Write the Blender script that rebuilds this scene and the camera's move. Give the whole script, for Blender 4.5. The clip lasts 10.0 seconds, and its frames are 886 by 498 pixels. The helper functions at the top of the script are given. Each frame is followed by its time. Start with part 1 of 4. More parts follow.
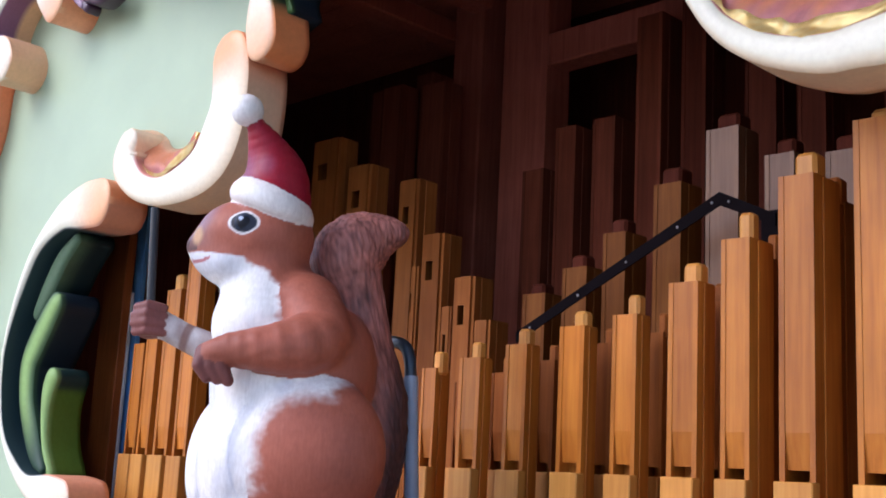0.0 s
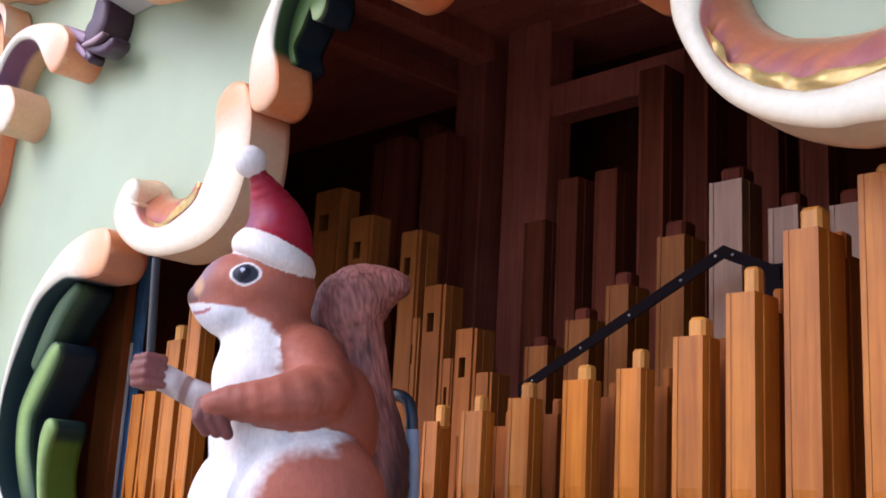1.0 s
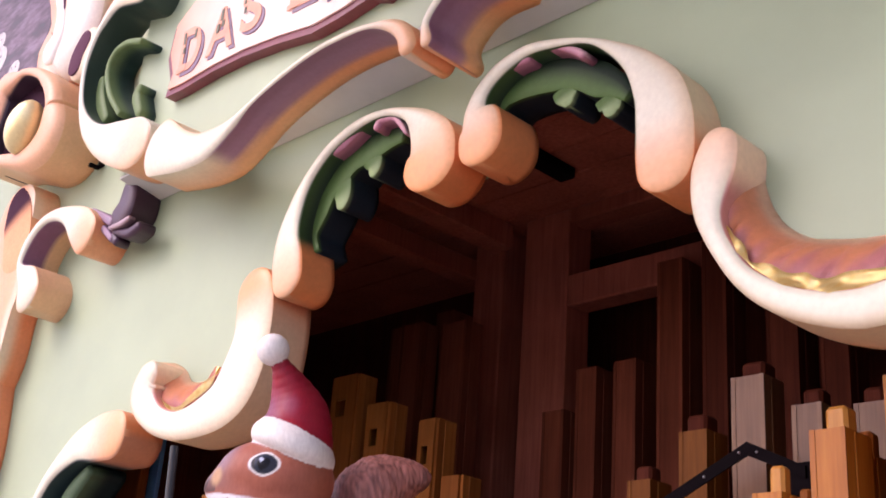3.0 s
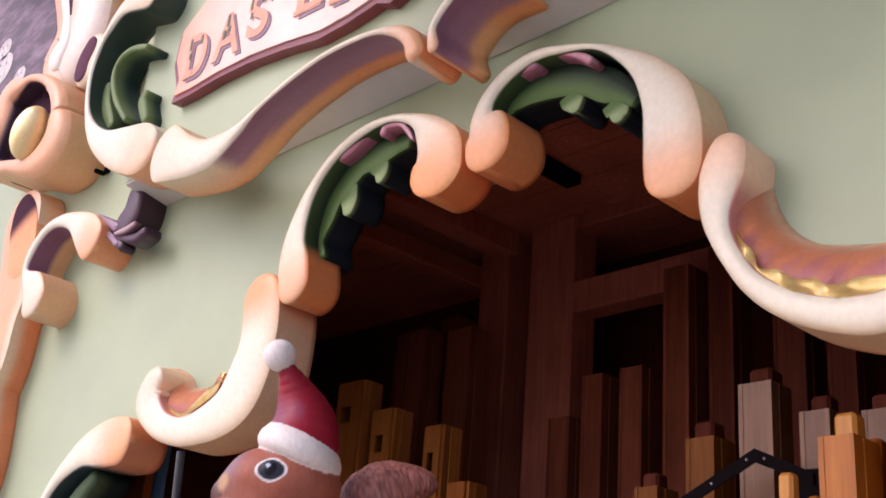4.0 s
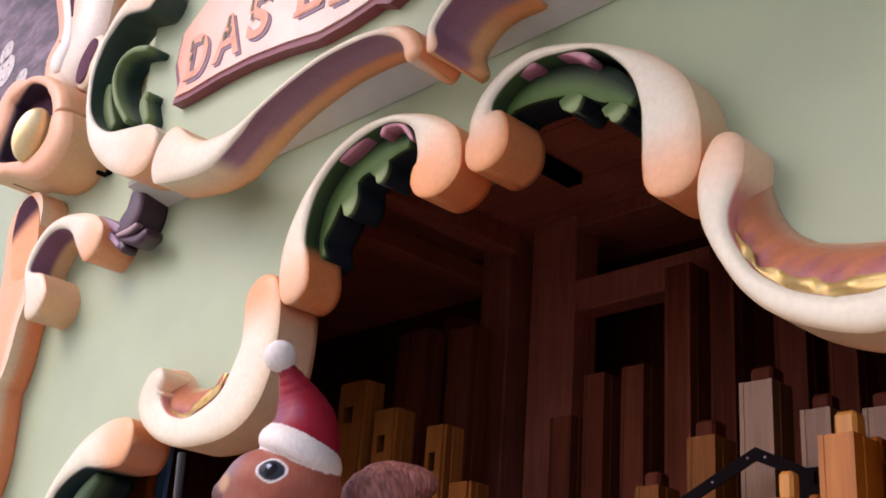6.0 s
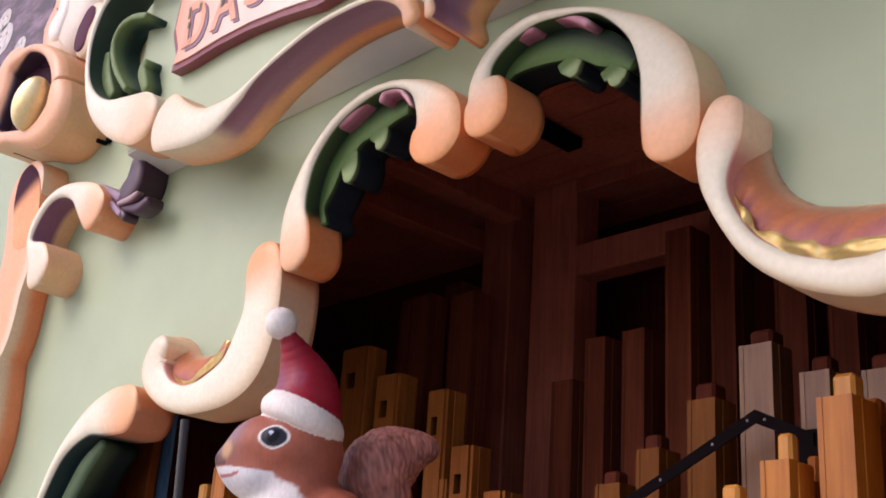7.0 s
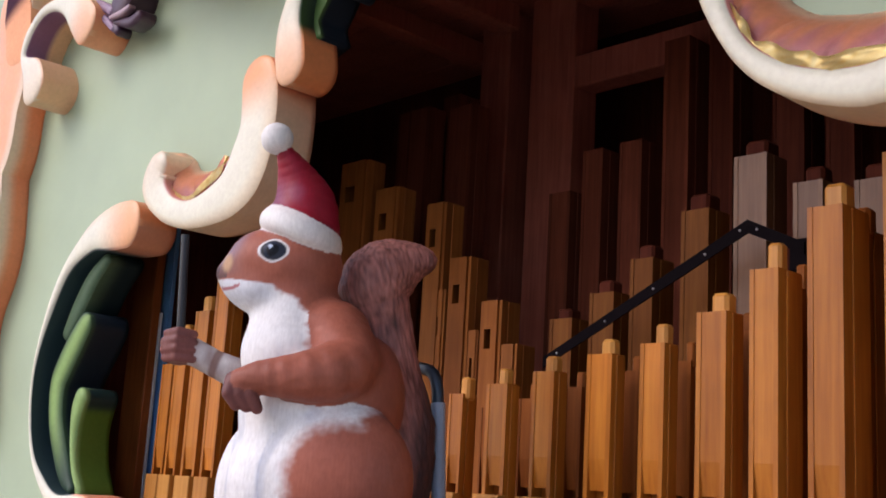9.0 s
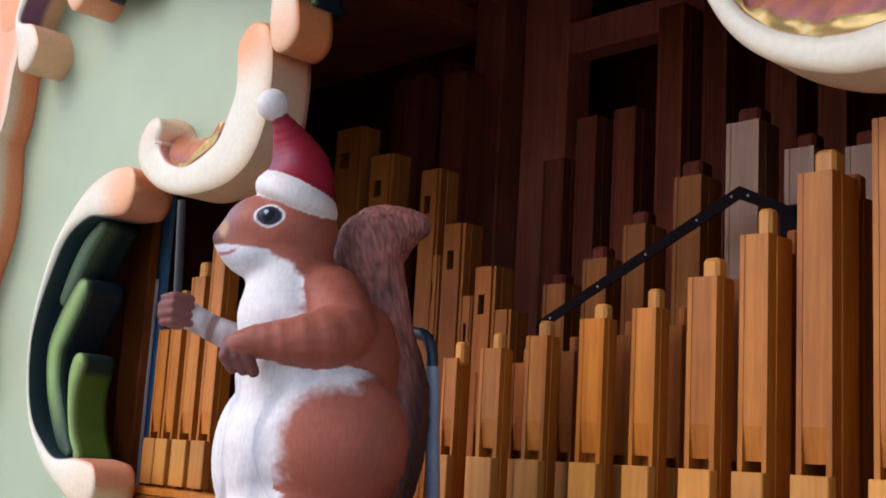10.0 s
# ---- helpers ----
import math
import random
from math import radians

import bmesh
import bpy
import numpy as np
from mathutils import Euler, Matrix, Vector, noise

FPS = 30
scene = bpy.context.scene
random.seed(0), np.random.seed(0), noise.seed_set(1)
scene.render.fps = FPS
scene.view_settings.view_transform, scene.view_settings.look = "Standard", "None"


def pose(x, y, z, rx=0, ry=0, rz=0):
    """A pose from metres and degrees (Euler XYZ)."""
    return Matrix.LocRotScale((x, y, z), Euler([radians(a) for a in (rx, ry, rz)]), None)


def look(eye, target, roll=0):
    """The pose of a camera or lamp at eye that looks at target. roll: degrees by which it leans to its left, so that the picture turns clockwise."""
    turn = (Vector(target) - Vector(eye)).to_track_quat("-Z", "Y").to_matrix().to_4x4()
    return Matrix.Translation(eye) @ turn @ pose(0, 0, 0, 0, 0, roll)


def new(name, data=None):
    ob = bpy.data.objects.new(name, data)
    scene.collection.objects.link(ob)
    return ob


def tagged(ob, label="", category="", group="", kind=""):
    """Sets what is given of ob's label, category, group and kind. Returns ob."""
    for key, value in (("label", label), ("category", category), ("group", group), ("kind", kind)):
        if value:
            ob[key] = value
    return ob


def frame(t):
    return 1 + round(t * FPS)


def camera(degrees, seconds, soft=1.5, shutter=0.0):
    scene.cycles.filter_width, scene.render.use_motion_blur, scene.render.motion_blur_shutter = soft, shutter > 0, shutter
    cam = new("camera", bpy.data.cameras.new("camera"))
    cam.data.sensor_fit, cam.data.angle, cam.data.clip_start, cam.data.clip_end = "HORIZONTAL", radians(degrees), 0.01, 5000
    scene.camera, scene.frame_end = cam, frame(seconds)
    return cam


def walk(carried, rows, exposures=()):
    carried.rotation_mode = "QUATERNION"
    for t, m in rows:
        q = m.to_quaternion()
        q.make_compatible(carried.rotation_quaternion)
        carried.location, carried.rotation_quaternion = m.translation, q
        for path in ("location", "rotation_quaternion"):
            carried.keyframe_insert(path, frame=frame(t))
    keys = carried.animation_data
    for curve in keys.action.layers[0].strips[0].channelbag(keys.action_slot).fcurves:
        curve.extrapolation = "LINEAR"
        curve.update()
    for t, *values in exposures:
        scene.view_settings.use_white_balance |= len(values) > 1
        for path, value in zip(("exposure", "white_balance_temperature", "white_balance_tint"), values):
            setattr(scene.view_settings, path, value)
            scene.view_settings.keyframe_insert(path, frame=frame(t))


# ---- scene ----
# camera: seconds, place, heading to the left, tilt up, lean
cam = camera(41.24, 10.0, 1.8)
ROWS = [
    (0.0, -0.0194, 0.0320, 1.5682, 45.605, 11.008, 2.959),
    (0.5, -0.0271, 0.0377, 1.5760, 45.693, 11.546, 2.985),
    (1.0, -0.0378, 0.0362, 1.5788, 45.692, 13.410, 3.238),
    (1.5, -0.0428, 0.0305, 1.5826, 45.877, 16.243, 3.719),
    (2.0, -0.0464, 0.0145, 1.5935, 46.130, 19.062, 4.136),
    (2.5, -0.0448, 0.0052, 1.6049, 46.531, 21.382, 4.336),
    (4.0, -0.0583, -0.0028, 1.6018, 47.060, 22.391, 4.689),
    (4.5, -0.0598, -0.0029, 1.6018, 47.097, 22.639, 4.723),
    (5.0, -0.0591, -0.0093, 1.6040, 47.039, 22.788, 4.659),
    (5.5, -0.0549, -0.0008, 1.6028, 47.179, 22.722, 4.611),
    (7.0, -0.0373, 0.0059, 1.6068, 47.295, 20.609, 4.008),
    (7.5, -0.0371, 0.0021, 1.6072, 47.192, 19.247, 3.833),
    (8.0, -0.0352, 0.0058, 1.6070, 47.087, 17.078, 3.651),
    (8.5, -0.0285, 0.0118, 1.6128, 46.978, 14.084, 3.469),
    (9.0, -0.0131, 0.0086, 1.6080, 46.828, 11.497, 3.367),
    (9.5, 0.0000, 0.0000, 1.6000, 46.648, 10.175, 3.338),
    (10.0, 0.0094, -0.0089, 1.5952, 46.500, 9.968, 3.352),
]
walk(cam, [(t, pose(x, y, z, 90 + tilt, 0, yaw) @ pose(0, 0, 0, 0, 0, lean)) for t, x, y, z, yaw, tilt, lean in ROWS],
     [(0.0, 0.56, 5650, 19), (2.5, 0.7, 6550, 37), (4.5, 0.33, 6750, 32), (7.5, 0.26, 6750, 28), (10.0, 0.16, 6150, 20)])

# ---- light: soft daylight from the open square in front of the organ ----
world = bpy.data.worlds.new("sky")
scene.world = world
world.use_nodes = True
sky = world.node_tree.nodes.new("ShaderNodeTexSky")
sky.sky_type, sky.sun_disc = "NISHITA", False
sky.sun_elevation, sky.sun_rotation = radians(40), radians(208)
sky.dust_density, sky.air_density = 1.8, 1.0
world.node_tree.links.new(sky.outputs[0], world.node_tree.nodes["Background"].inputs[0])
world.node_tree.nodes["Background"].inputs[1].default_value = 0.2
sun_data = bpy.data.lights.new("sun", "SUN")
sun_data.energy, sun_data.angle, sun_data.color = 1.0, radians(32), (1.0, 0.98, 0.99)
sun = new("sun", sun_data)
sun.matrix_world = look((-7.0, -6.4, 11.2), (-2.4, 2.3, 2.5))

# ---- materials ----
CREAM, PEACH, ORANGE = (0.77, 0.745, 0.585), (0.87, 0.37, 0.14), (0.8, 0.21, 0.055)
GREEN_D, GREEN_M, GREEN_L = (0.01, 0.026, 0.022), (0.045, 0.1, 0.03), (0.26, 0.4, 0.17)
PURPLE_D, PURPLE_L = (0.06, 0.03, 0.05), (0.34, 0.18, 0.27)
PINK, NAVY, GOLD = (0.6, 0.22, 0.2), (0.012, 0.02, 0.028), (0.75, 0.5, 0.1)


def node_mat(name, rough=0.5, metal=0.0, coat=0.0):
    m = bpy.data.materials.new(name)
    m.use_nodes = True
    b = m.node_tree.nodes["Principled BSDF"]
    b.inputs["Roughness"].default_value, b.inputs["Metallic"].default_value = rough, metal
    b.inputs["Coat Weight"].default_value, b.inputs["Coat Roughness"].default_value = coat, 0.25
    return m, m.node_tree.nodes, m.node_tree.links, b


def mapped(n, l, scale, space="Object"):
    co, mp = n.new("ShaderNodeTexCoord"), n.new("ShaderNodeMapping")
    mp.inputs["Scale"].default_value = scale
    l.new(co.outputs[space], mp.inputs[0])
    return mp.outputs[0]


def noise_node(n, l, vec, scale, detail=4.0, rough=0.55):
    t = n.new("ShaderNodeTexNoise")
    t.inputs["Scale"].default_value, t.inputs["Detail"].default_value, t.inputs["Roughness"].default_value = scale, detail, rough
    l.new(vec, t.inputs["Vector"])
    return t.outputs["Fac"]


def ramp(n, l, fac, stops):
    r = n.new("ShaderNodeValToRGB")
    while len(r.color_ramp.elements) < len(stops):
        r.color_ramp.elements.new(0.5)
    for e, (p, c) in zip(r.color_ramp.elements, stops):
        e.position, e.color = p, (*c, 1)
    l.new(fac, r.inputs[0])
    return r.outputs[0]


def mixed(n, l, fac, a, b, kind="MIX"):
    m = n.new("ShaderNodeMix")
    m.data_type, m.blend_type = "RGBA", kind
    for s, v in ((0, fac), (6, a), (7, b)):
        if isinstance(v, (int, float)):
            m.inputs[s].default_value = v
        elif isinstance(v, tuple):
            m.inputs[s].default_value = (*v, 1)
        else:
            l.new(v, m.inputs[s])
    return m.outputs[2]


def bumped(n, l, b, height, strength, distance=0.002):
    k = n.new("ShaderNodeBump")
    k.inputs["Strength"].default_value, k.inputs["Distance"].default_value = strength, distance
    l.new(height, k.inputs["Height"])
    l.new(k.outputs[0], b.inputs["Normal"])


def painted(name, rough=0.42, coat=0.06, metal=0.0, strokes=False):
    """Air-brushed paint: the colour attribute, with brush mottling, grime and a fine relief."""
    m, n, l, b = node_mat(name, rough, metal, coat)
    at = n.new("ShaderNodeAttribute")
    at.attribute_name = "paint"
    v = mapped(n, l, (1, 1, 1))
    blot = ramp(n, l, noise_node(n, l, v, 7, 5), [(0.3, (0.93, 0.92, 0.91)), (0.65, (1.02, 1.015, 1.01))])
    col = mixed(n, l, 1.0, at.outputs["Color"], blot, "MULTIPLY")
    fine = ramp(n, l, noise_node(n, l, v, 60, 3), [(0.3, (0.93, 0.92, 0.91)), (0.7, (1.02, 1.02, 1.02))])
    l.new(mixed(n, l, 1.0, col, fine, "MULTIPLY"), b.inputs["Base Color"])
    if strokes:
        sv = mapped(n, l, (1.0, 1.0, 0.2))
        st = noise_node(n, l, sv, 150, 3, 0.6)
        tint = ramp(n, l, st, [(0.35, (0.92, 0.91, 0.91)), (0.65, (1.04, 1.03, 1.03))])
        l.new(mixed(n, l, 1.0, mixed(n, l, 1.0, col, fine, "MULTIPLY"), tint, "MULTIPLY"), b.inputs["Base Color"])
        bumped(n, l, b, st, 0.3, 0.0015)
    else:
        bumped(n, l, b, noise_node(n, l, v, 35, 4), 0.25, 0.002)
    rr = n.new("ShaderNodeMapRange")
    rr.inputs[3].default_value, rr.inputs[4].default_value = rough - 0.08, rough + 0.14
    l.new(noise_node(n, l, v, 14, 3), rr.inputs[0])
    l.new(rr.outputs[0], b.inputs["Roughness"])
    return m


def wood(name, dark, mid, light, rough=0.4, coat=0.25, grain=1.0, gloss=0.5):
    """Varnished timber with upright grain; every piece a little different."""
    m, n, l, b = node_mat(name, rough, 0.0, coat)
    info = n.new("ShaderNodeObjectInfo")
    co = n.new("ShaderNodeTexCoord")
    add = n.new("ShaderNodeVectorMath")
    add.operation = "MULTIPLY_ADD"
    add.inputs[1].default_value = (7, 9, 5)
    l.new(info.outputs["Random"], add.inputs[0])
    l.new(co.outputs["Object"], add.inputs[2])
    mp = n.new("ShaderNodeMapping")
    mp.inputs["Scale"].default_value = (1, 1, 0.05)
    l.new(add.outputs[0], mp.inputs[0])
    g = noise_node(n, l, mp.outputs[0], 55 * grain, 5, 0.6)
    broad = noise_node(n, l, add.outputs[0], 3.5, 3)
    c = ramp(n, l, g, [(0.18, dark), (0.5, mid), (0.82, light)])
    tone = ramp(n, l, info.outputs["Random"], [(0.0, (0.8, 0.72, 0.64)), (0.5, (1, 1, 1)), (1.0, (1.15, 1.1, 1.02))])
    c = mixed(n, l, 1.0, c, tone, "MULTIPLY")
    c = mixed(n, l, 1.0, c, ramp(n, l, broad, [(0.3, (0.8, 0.76, 0.72)), (0.7, (1.1, 1.08, 1.05))]), "MULTIPLY")
    l.new(c, b.inputs["Base Color"])
    bumped(n, l, b, g, 0.3, 0.001)
    b.inputs["Specular IOR Level"].default_value = gloss
    return m


def plain(name, col, rough=0.5, metal=0.0, vary=0.15, scale=12.0, bump=0.15, coat=0.0, gloss=0.5):
    m, n, l, b = node_mat(name, rough, metal, coat)
    v = mapped(n, l, (1, 1, 1))
    lo, hi = tuple(c * (1 - vary) for c in col), tuple(min(1, c * (1 + vary)) for c in col)
    c = ramp(n, l, noise_node(n, l, v, scale, 6), [(0.3, lo), (0.7, hi)])
    l.new(c, b.inputs["Base Color"])
    bumped(n, l, b, noise_node(n, l, v, scale * 9, 3), bump, 0.001)
    b.inputs["Specular IOR Level"].default_value = gloss
    return m


PAINT = painted("airbrushed_paint")
LEAF = painted("leaf_paint", 0.5, 0.03)
LEAF.node_tree.nodes["Principled BSDF"].inputs["Specular IOR Level"].default_value = 0.2
# for hollows: flat plates whose dark colour stands in for a recess
MATTE = painted("matte_hollow_paint", 0.75, 0.0)
MATTE.node_tree.nodes["Principled BSDF"].inputs["Specular IOR Level"].default_value = 0.08
FUR = painted("fur_paint", 0.5, 0.05, 0.0, True)
FUR.node_tree.nodes["Principled BSDF"].inputs["Specular IOR Level"].default_value = 0.25
GILT = painted("gilding", 0.36, 0.0, 0.5)
PINE = wood("pine_pipe", (0.29, 0.085, 0.01), (0.45, 0.155, 0.016), (0.56, 0.225, 0.03), 0.4, 0.08, 1.0, 0.25)
CAPWOOD = wood("stopper_wood", (0.42, 0.165, 0.026), (0.55, 0.25, 0.045), (0.64, 0.325, 0.075), 0.45, 0.1, 1.0, 0.3)
DARKPINE = wood("dark_pine", (0.16, 0.045, 0.008), (0.25, 0.078, 0.013), (0.32, 0.11, 0.022), 0.55, 0.0, 1.0, 0.12)
MAHOGANY = wood("dark_mahogany", (0.24, 0.066, 0.045), (0.37, 0.106, 0.07), (0.47, 0.15, 0.095), 0.6, 0.0, 1.0, 0.12)
# two browns darkened for the shade deep in the chamber; DARKPIPE also for dark stoppers
DARKPIPE = wood("stained_shaded_pipe", (0.05, 0.012, 0.007), (0.078, 0.019, 0.011), (0.108, 0.028, 0.016), 0.65, 0.0, 1.0, 0.04)
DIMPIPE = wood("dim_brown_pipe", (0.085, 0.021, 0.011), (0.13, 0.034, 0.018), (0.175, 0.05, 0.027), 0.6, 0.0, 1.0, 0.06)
REDBOARD = wood("red_brown_board", (0.2, 0.05, 0.012), (0.29, 0.08, 0.018), (0.36, 0.11, 0.028), 0.5, 0.0, 1.0, 0.15)
GREYWOOD = wood("greyed_wood", (0.11, 0.05, 0.022), (0.16, 0.077, 0.037), (0.2, 0.105, 0.055), 0.42, 0.06, 1.0, 0.3)
TANPIPE = wood("tan_pipe", (0.11, 0.036, 0.007), (0.165, 0.058, 0.011), (0.21, 0.08, 0.017), 0.55, 0.0, 1.0, 0.08)
BROWNPIPE = wood("brown_pipe", (0.18, 0.056, 0.012), (0.26, 0.088, 0.018), (0.32, 0.12, 0.028), 0.5, 0.0, 1.0, 0.1)
WALLGREEN = plain("sage_green_paint", (0.362, 0.455, 0.293), 0.5, 0, 0.06, 2.5, 0.12)
SOFFIT = plain("off_white_board", (0.62, 0.62, 0.58), 0.6, 0, 0.03)
BLACKMETAL = plain("black_iron", (0.006, 0.004, 0.005), 0.7, 0.0, gloss=0.02)
STEEL = plain("screw_steel", (0.35, 0.34, 0.34), 0.35, 1.0)
RODGREY = plain("grey_rod", (0.018, 0.018, 0.02), 0.4, 0.0, gloss=0.4)
TUBEDARK = plain("dark_tube", (0.03, 0.045, 0.06), 0.35, 0.1)
TUBEGREY = plain("pale_grey_sleeve", (0.3, 0.37, 0.45), 0.45)
# daylight seen through a gap, given as a plain blue colour
GAPBLUE = plain("gap_daylight", (0.1, 0.26, 0.48), 0.5)
PAVING = plain("pale_paving", (0.38, 0.35, 0.31), 0.85, 0, 0.2, 3)


# ---- building helpers ----
def mesh_of(bm, name):
    bmesh.ops.recalc_face_normals(bm, faces=bm.faces[:])
    me = bpy.data.meshes.new(name)
    bm.to_mesh(me)
    bm.free()
    return me


def part(name, bm, material, parent=None, label="", smooth=False):
    me = mesh_of(bm, name) if isinstance(bm, bmesh.types.BMesh) else bm
    if material and not me.materials:
        me.materials.append(material)
    if smooth:
        for p in me.polygons:
            p.use_smooth = True
    ob = new(name, me)
    ob.parent = parent
    if label:
        tagged(ob, label)
    return ob


def thing(name, label, category, at=(0, 0, 0), group=""):
    ob = new(name)
    ob.empty_display_size = 0.05
    ob.location = at
    return tagged(ob, label, category, group)


def box(bm, x0, x1, y0, y1, z0, z1, bevel=0.0):
    vs = [bm.verts.new((x, y, z)) for x in (x0, x1) for y in (y0, y1) for z in (z0, z1)]
    fs = [bm.faces.new([vs[i] for i in q]) for q in ((0, 1, 3, 2), (4, 6, 7, 5), (0, 4, 5, 1), (2, 3, 7, 6), (0, 2, 6, 4), (1, 5, 7, 3))]
    if bevel:
        es = list({e for f in fs for e in f.edges})
        bmesh.ops.bevel(bm, geom=es, offset=bevel, segments=1, affect="EDGES")
    return bm


def boxes(*dims, bevel=0.0):
    bm = bmesh.new()
    for d in dims:
        box(bm, *d, bevel=bevel)
    return bm


def prism(profile, x0, x1):
    """A bar along x with the given outline in y and z."""
    bm = bmesh.new()
    ends = [[bm.verts.new((x, y, z)) for y, z in profile] for x in (x0, x1)]
    bm.faces.new(ends[0])
    bm.faces.new(ends[1][::-1])
    for i in range(len(profile)):
        j = (i + 1) % len(profile)
        bm.faces.new((ends[0][i], ends[0][j], ends[1][j], ends[1][i]))
    return bm


def mix3(a, b, f):
    f = max(0.0, min(1.0, f))
    return tuple(p + (q - p) * f for p, q in zip(a, b))


def step(a, b, x):
    t = max(0.0, min(1.0, (x - a) / (b - a)))
    return t * t * (3 - 2 * t)


def spline(pts, per=8):
    """Catmull-Rom through the points, of any dimension."""
    a = [np.array(p, float) for p in pts]
    a = [2 * a[0] - a[1], *a, 2 * a[-1] - a[-2]]
    out = []
    for i in range(1, len(a) - 2):
        for k in range(per):
            t = k / per
            p0, p1, p2, p3 = a[i - 1:i + 3]
            out.append(0.5 * (2 * p1 + (p2 - p0) * t + (2 * p0 - 5 * p1 + 4 * p2 - p3) * t * t + (3 * p1 - p0 - 3 * p2 + p3) * t ** 3))
    out.append(a[-2])
    return out


CAP, ROUND = 0.62, 0.98   # how far the end lobes bulge and where their rounding begins, in half widths


def stations(ctrl, per=8, round_ends=(True, True), edge=None):
    """Places along a scroll: (x, z, half width, normal x, normal z, share of the length)."""
    p = spline(ctrl, per)
    xy = np.array([q[:2] for q in p])
    w = np.maximum(np.array([q[2] for q in p]), 0.003)
    tan = np.gradient(xy, axis=0)
    tan /= np.linalg.norm(tan, axis=1)[:, None] + 1e-9
    ln = np.concatenate([[0], np.cumsum(np.linalg.norm(np.diff(xy, axis=0), axis=1))])
    ln /= ln[-1]
    st = [[xy[i], w[i], tan[i], ln[i], 0.0] for i in range(len(p))]
    far = np.concatenate([[0], np.cumsum(np.linalg.norm(np.diff(xy, axis=0), axis=1))])
    ends = [[], []]
    for side, (e, sign) in enumerate(((0, -1), (len(p) - 1, 1))):
        if not round_ends[side]:
            continue
        r = w[e]
        ends[side] = [[xy[e] + sign * tan[e] * r * q, r, tan[e], ln[e], 0.0] for q in (0.15, 0.3, 0.42, 0.51, 0.575, 0.61)]
        left = [abs(far[i] - far[e]) + r * CAP for i in range(len(p))] + [r * (CAP - q) for q in (0.15, 0.3, 0.42, 0.51, 0.575, 0.61)]
        for g, rest in zip(st + ends[side], left):
            b = 1 - rest / (r * ROUND)
            if b > 0:
                k = math.sqrt(max(0, 1 - b ** 2.3))
                g[1] *= k
                g[4] = max(g[4], 1 - k)
    return ends[0][::-1] + st + ends[1]


def scroll(ctrl, yf, yb, colour, dome=0.03, per=8, round_ends=(True, True)):
    """A carved band that follows ctrl (x, z, half width) on the facade, rounded in front, with straight sides back to yb.
    colour(s, u, d): paint at the share s of the length, u from -1 to 1 across, d from 0 in front to 1 at the wall."""
    bm = bmesh.new()
    lay = bm.verts.layers.float_color.new("paint")
    rings = []
    us = [-1] * 8 + [-0.97, -0.87, -0.68, -0.4, 0, 0.4, 0.68, 0.87, 0.97] + [1] * 8
    for (c, w, t, s, back) in stations(ctrl, per, round_ends):
        nrm = np.array((-t[1], t[0]))
        dm = min(dome, w * 0.9)
        y0 = yf + dome * back
        dm = min(dm, dome * (1 - back)) if back else dm
        ring = []
        for k, u in enumerate(us):
            if k < 8 or k > 16:
                q = (7 - k) / 7 if k < 8 else (k - 17) / 7
                y = y0 + dm + (yb - y0 - dm) * q
            else:
                y = y0 + dm * (0.62 * abs(u) ** 2.4 + 0.38 * abs(u) ** 9)
            x, z = c + nrm * w * u
            v = bm.verts.new((x, y, z))
            v[lay] = (*colour(s, u, (y - yf) / (yb - yf)), 1)
            ring.append(v)
        rings.append(ring)
    for a, b in zip(rings, rings[1:]):
        for i in range(len(us)):
            j = (i + 1) % len(us)
            bm.faces.new((a[i], a[j], b[j], b[i]))
    bm.faces.new(rings[0])
    bm.faces.new(list(reversed(rings[-1])))
    for a, b in zip(rings, rings[1:]):
        for k in (7, 17):
            e = bm.edges.get((a[k], b[k]))
            if e:
                e.smooth = False
    return bm


def airbrush(start=0.6, end=0.6, inner=None, inner_side=1, mid=CREAM, tip=PEACH, deep=ORANGE, reach=0.22):
    """Cream in the middle, peach towards the ends, orange down the sides; the inner side in a colour of its own."""
    def f(s, u, d):
        o = max(start * (1 - step(0, reach, s)), end * step(1 - reach, 1, s))
        if abs(u) < 0.99:
            tan = 0.5 * step(0.35, 1.0, -u * inner_side) if inner else 0.0
        else:
            tan = 0.75
        c = mix3(mix3(mid, tip, o), (0.79, 0.53, 0.29), tan * (1 - 0.6 * o))
        if inner and u * inner_side > 0.9 and d > 0.035:
            return inner(s, u, d) if callable(inner) else inner
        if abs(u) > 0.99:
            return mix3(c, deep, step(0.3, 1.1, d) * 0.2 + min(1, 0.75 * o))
        return c
    return f


# ---- ground, stage and walls ----
tagged(part("ground", boxes((-60, 60, -60, 60, -0.2, 0)), PAVING), "pale stone paving before the organ", "ground", kind="structure")
tagged(part("floor", boxes((-7, 2.2, 2.402, 4.3, 1.2, 1.38)), DARKPINE), "brown wooden stage floor of the organ", "floor", kind="structure")
tagged(part("wall_plinth", boxes((-9.5, 2.2, 2.345, 4.3, 0, 1.197)), WALLGREEN), "sage green boarded base below the stage", "wall", kind="structure")

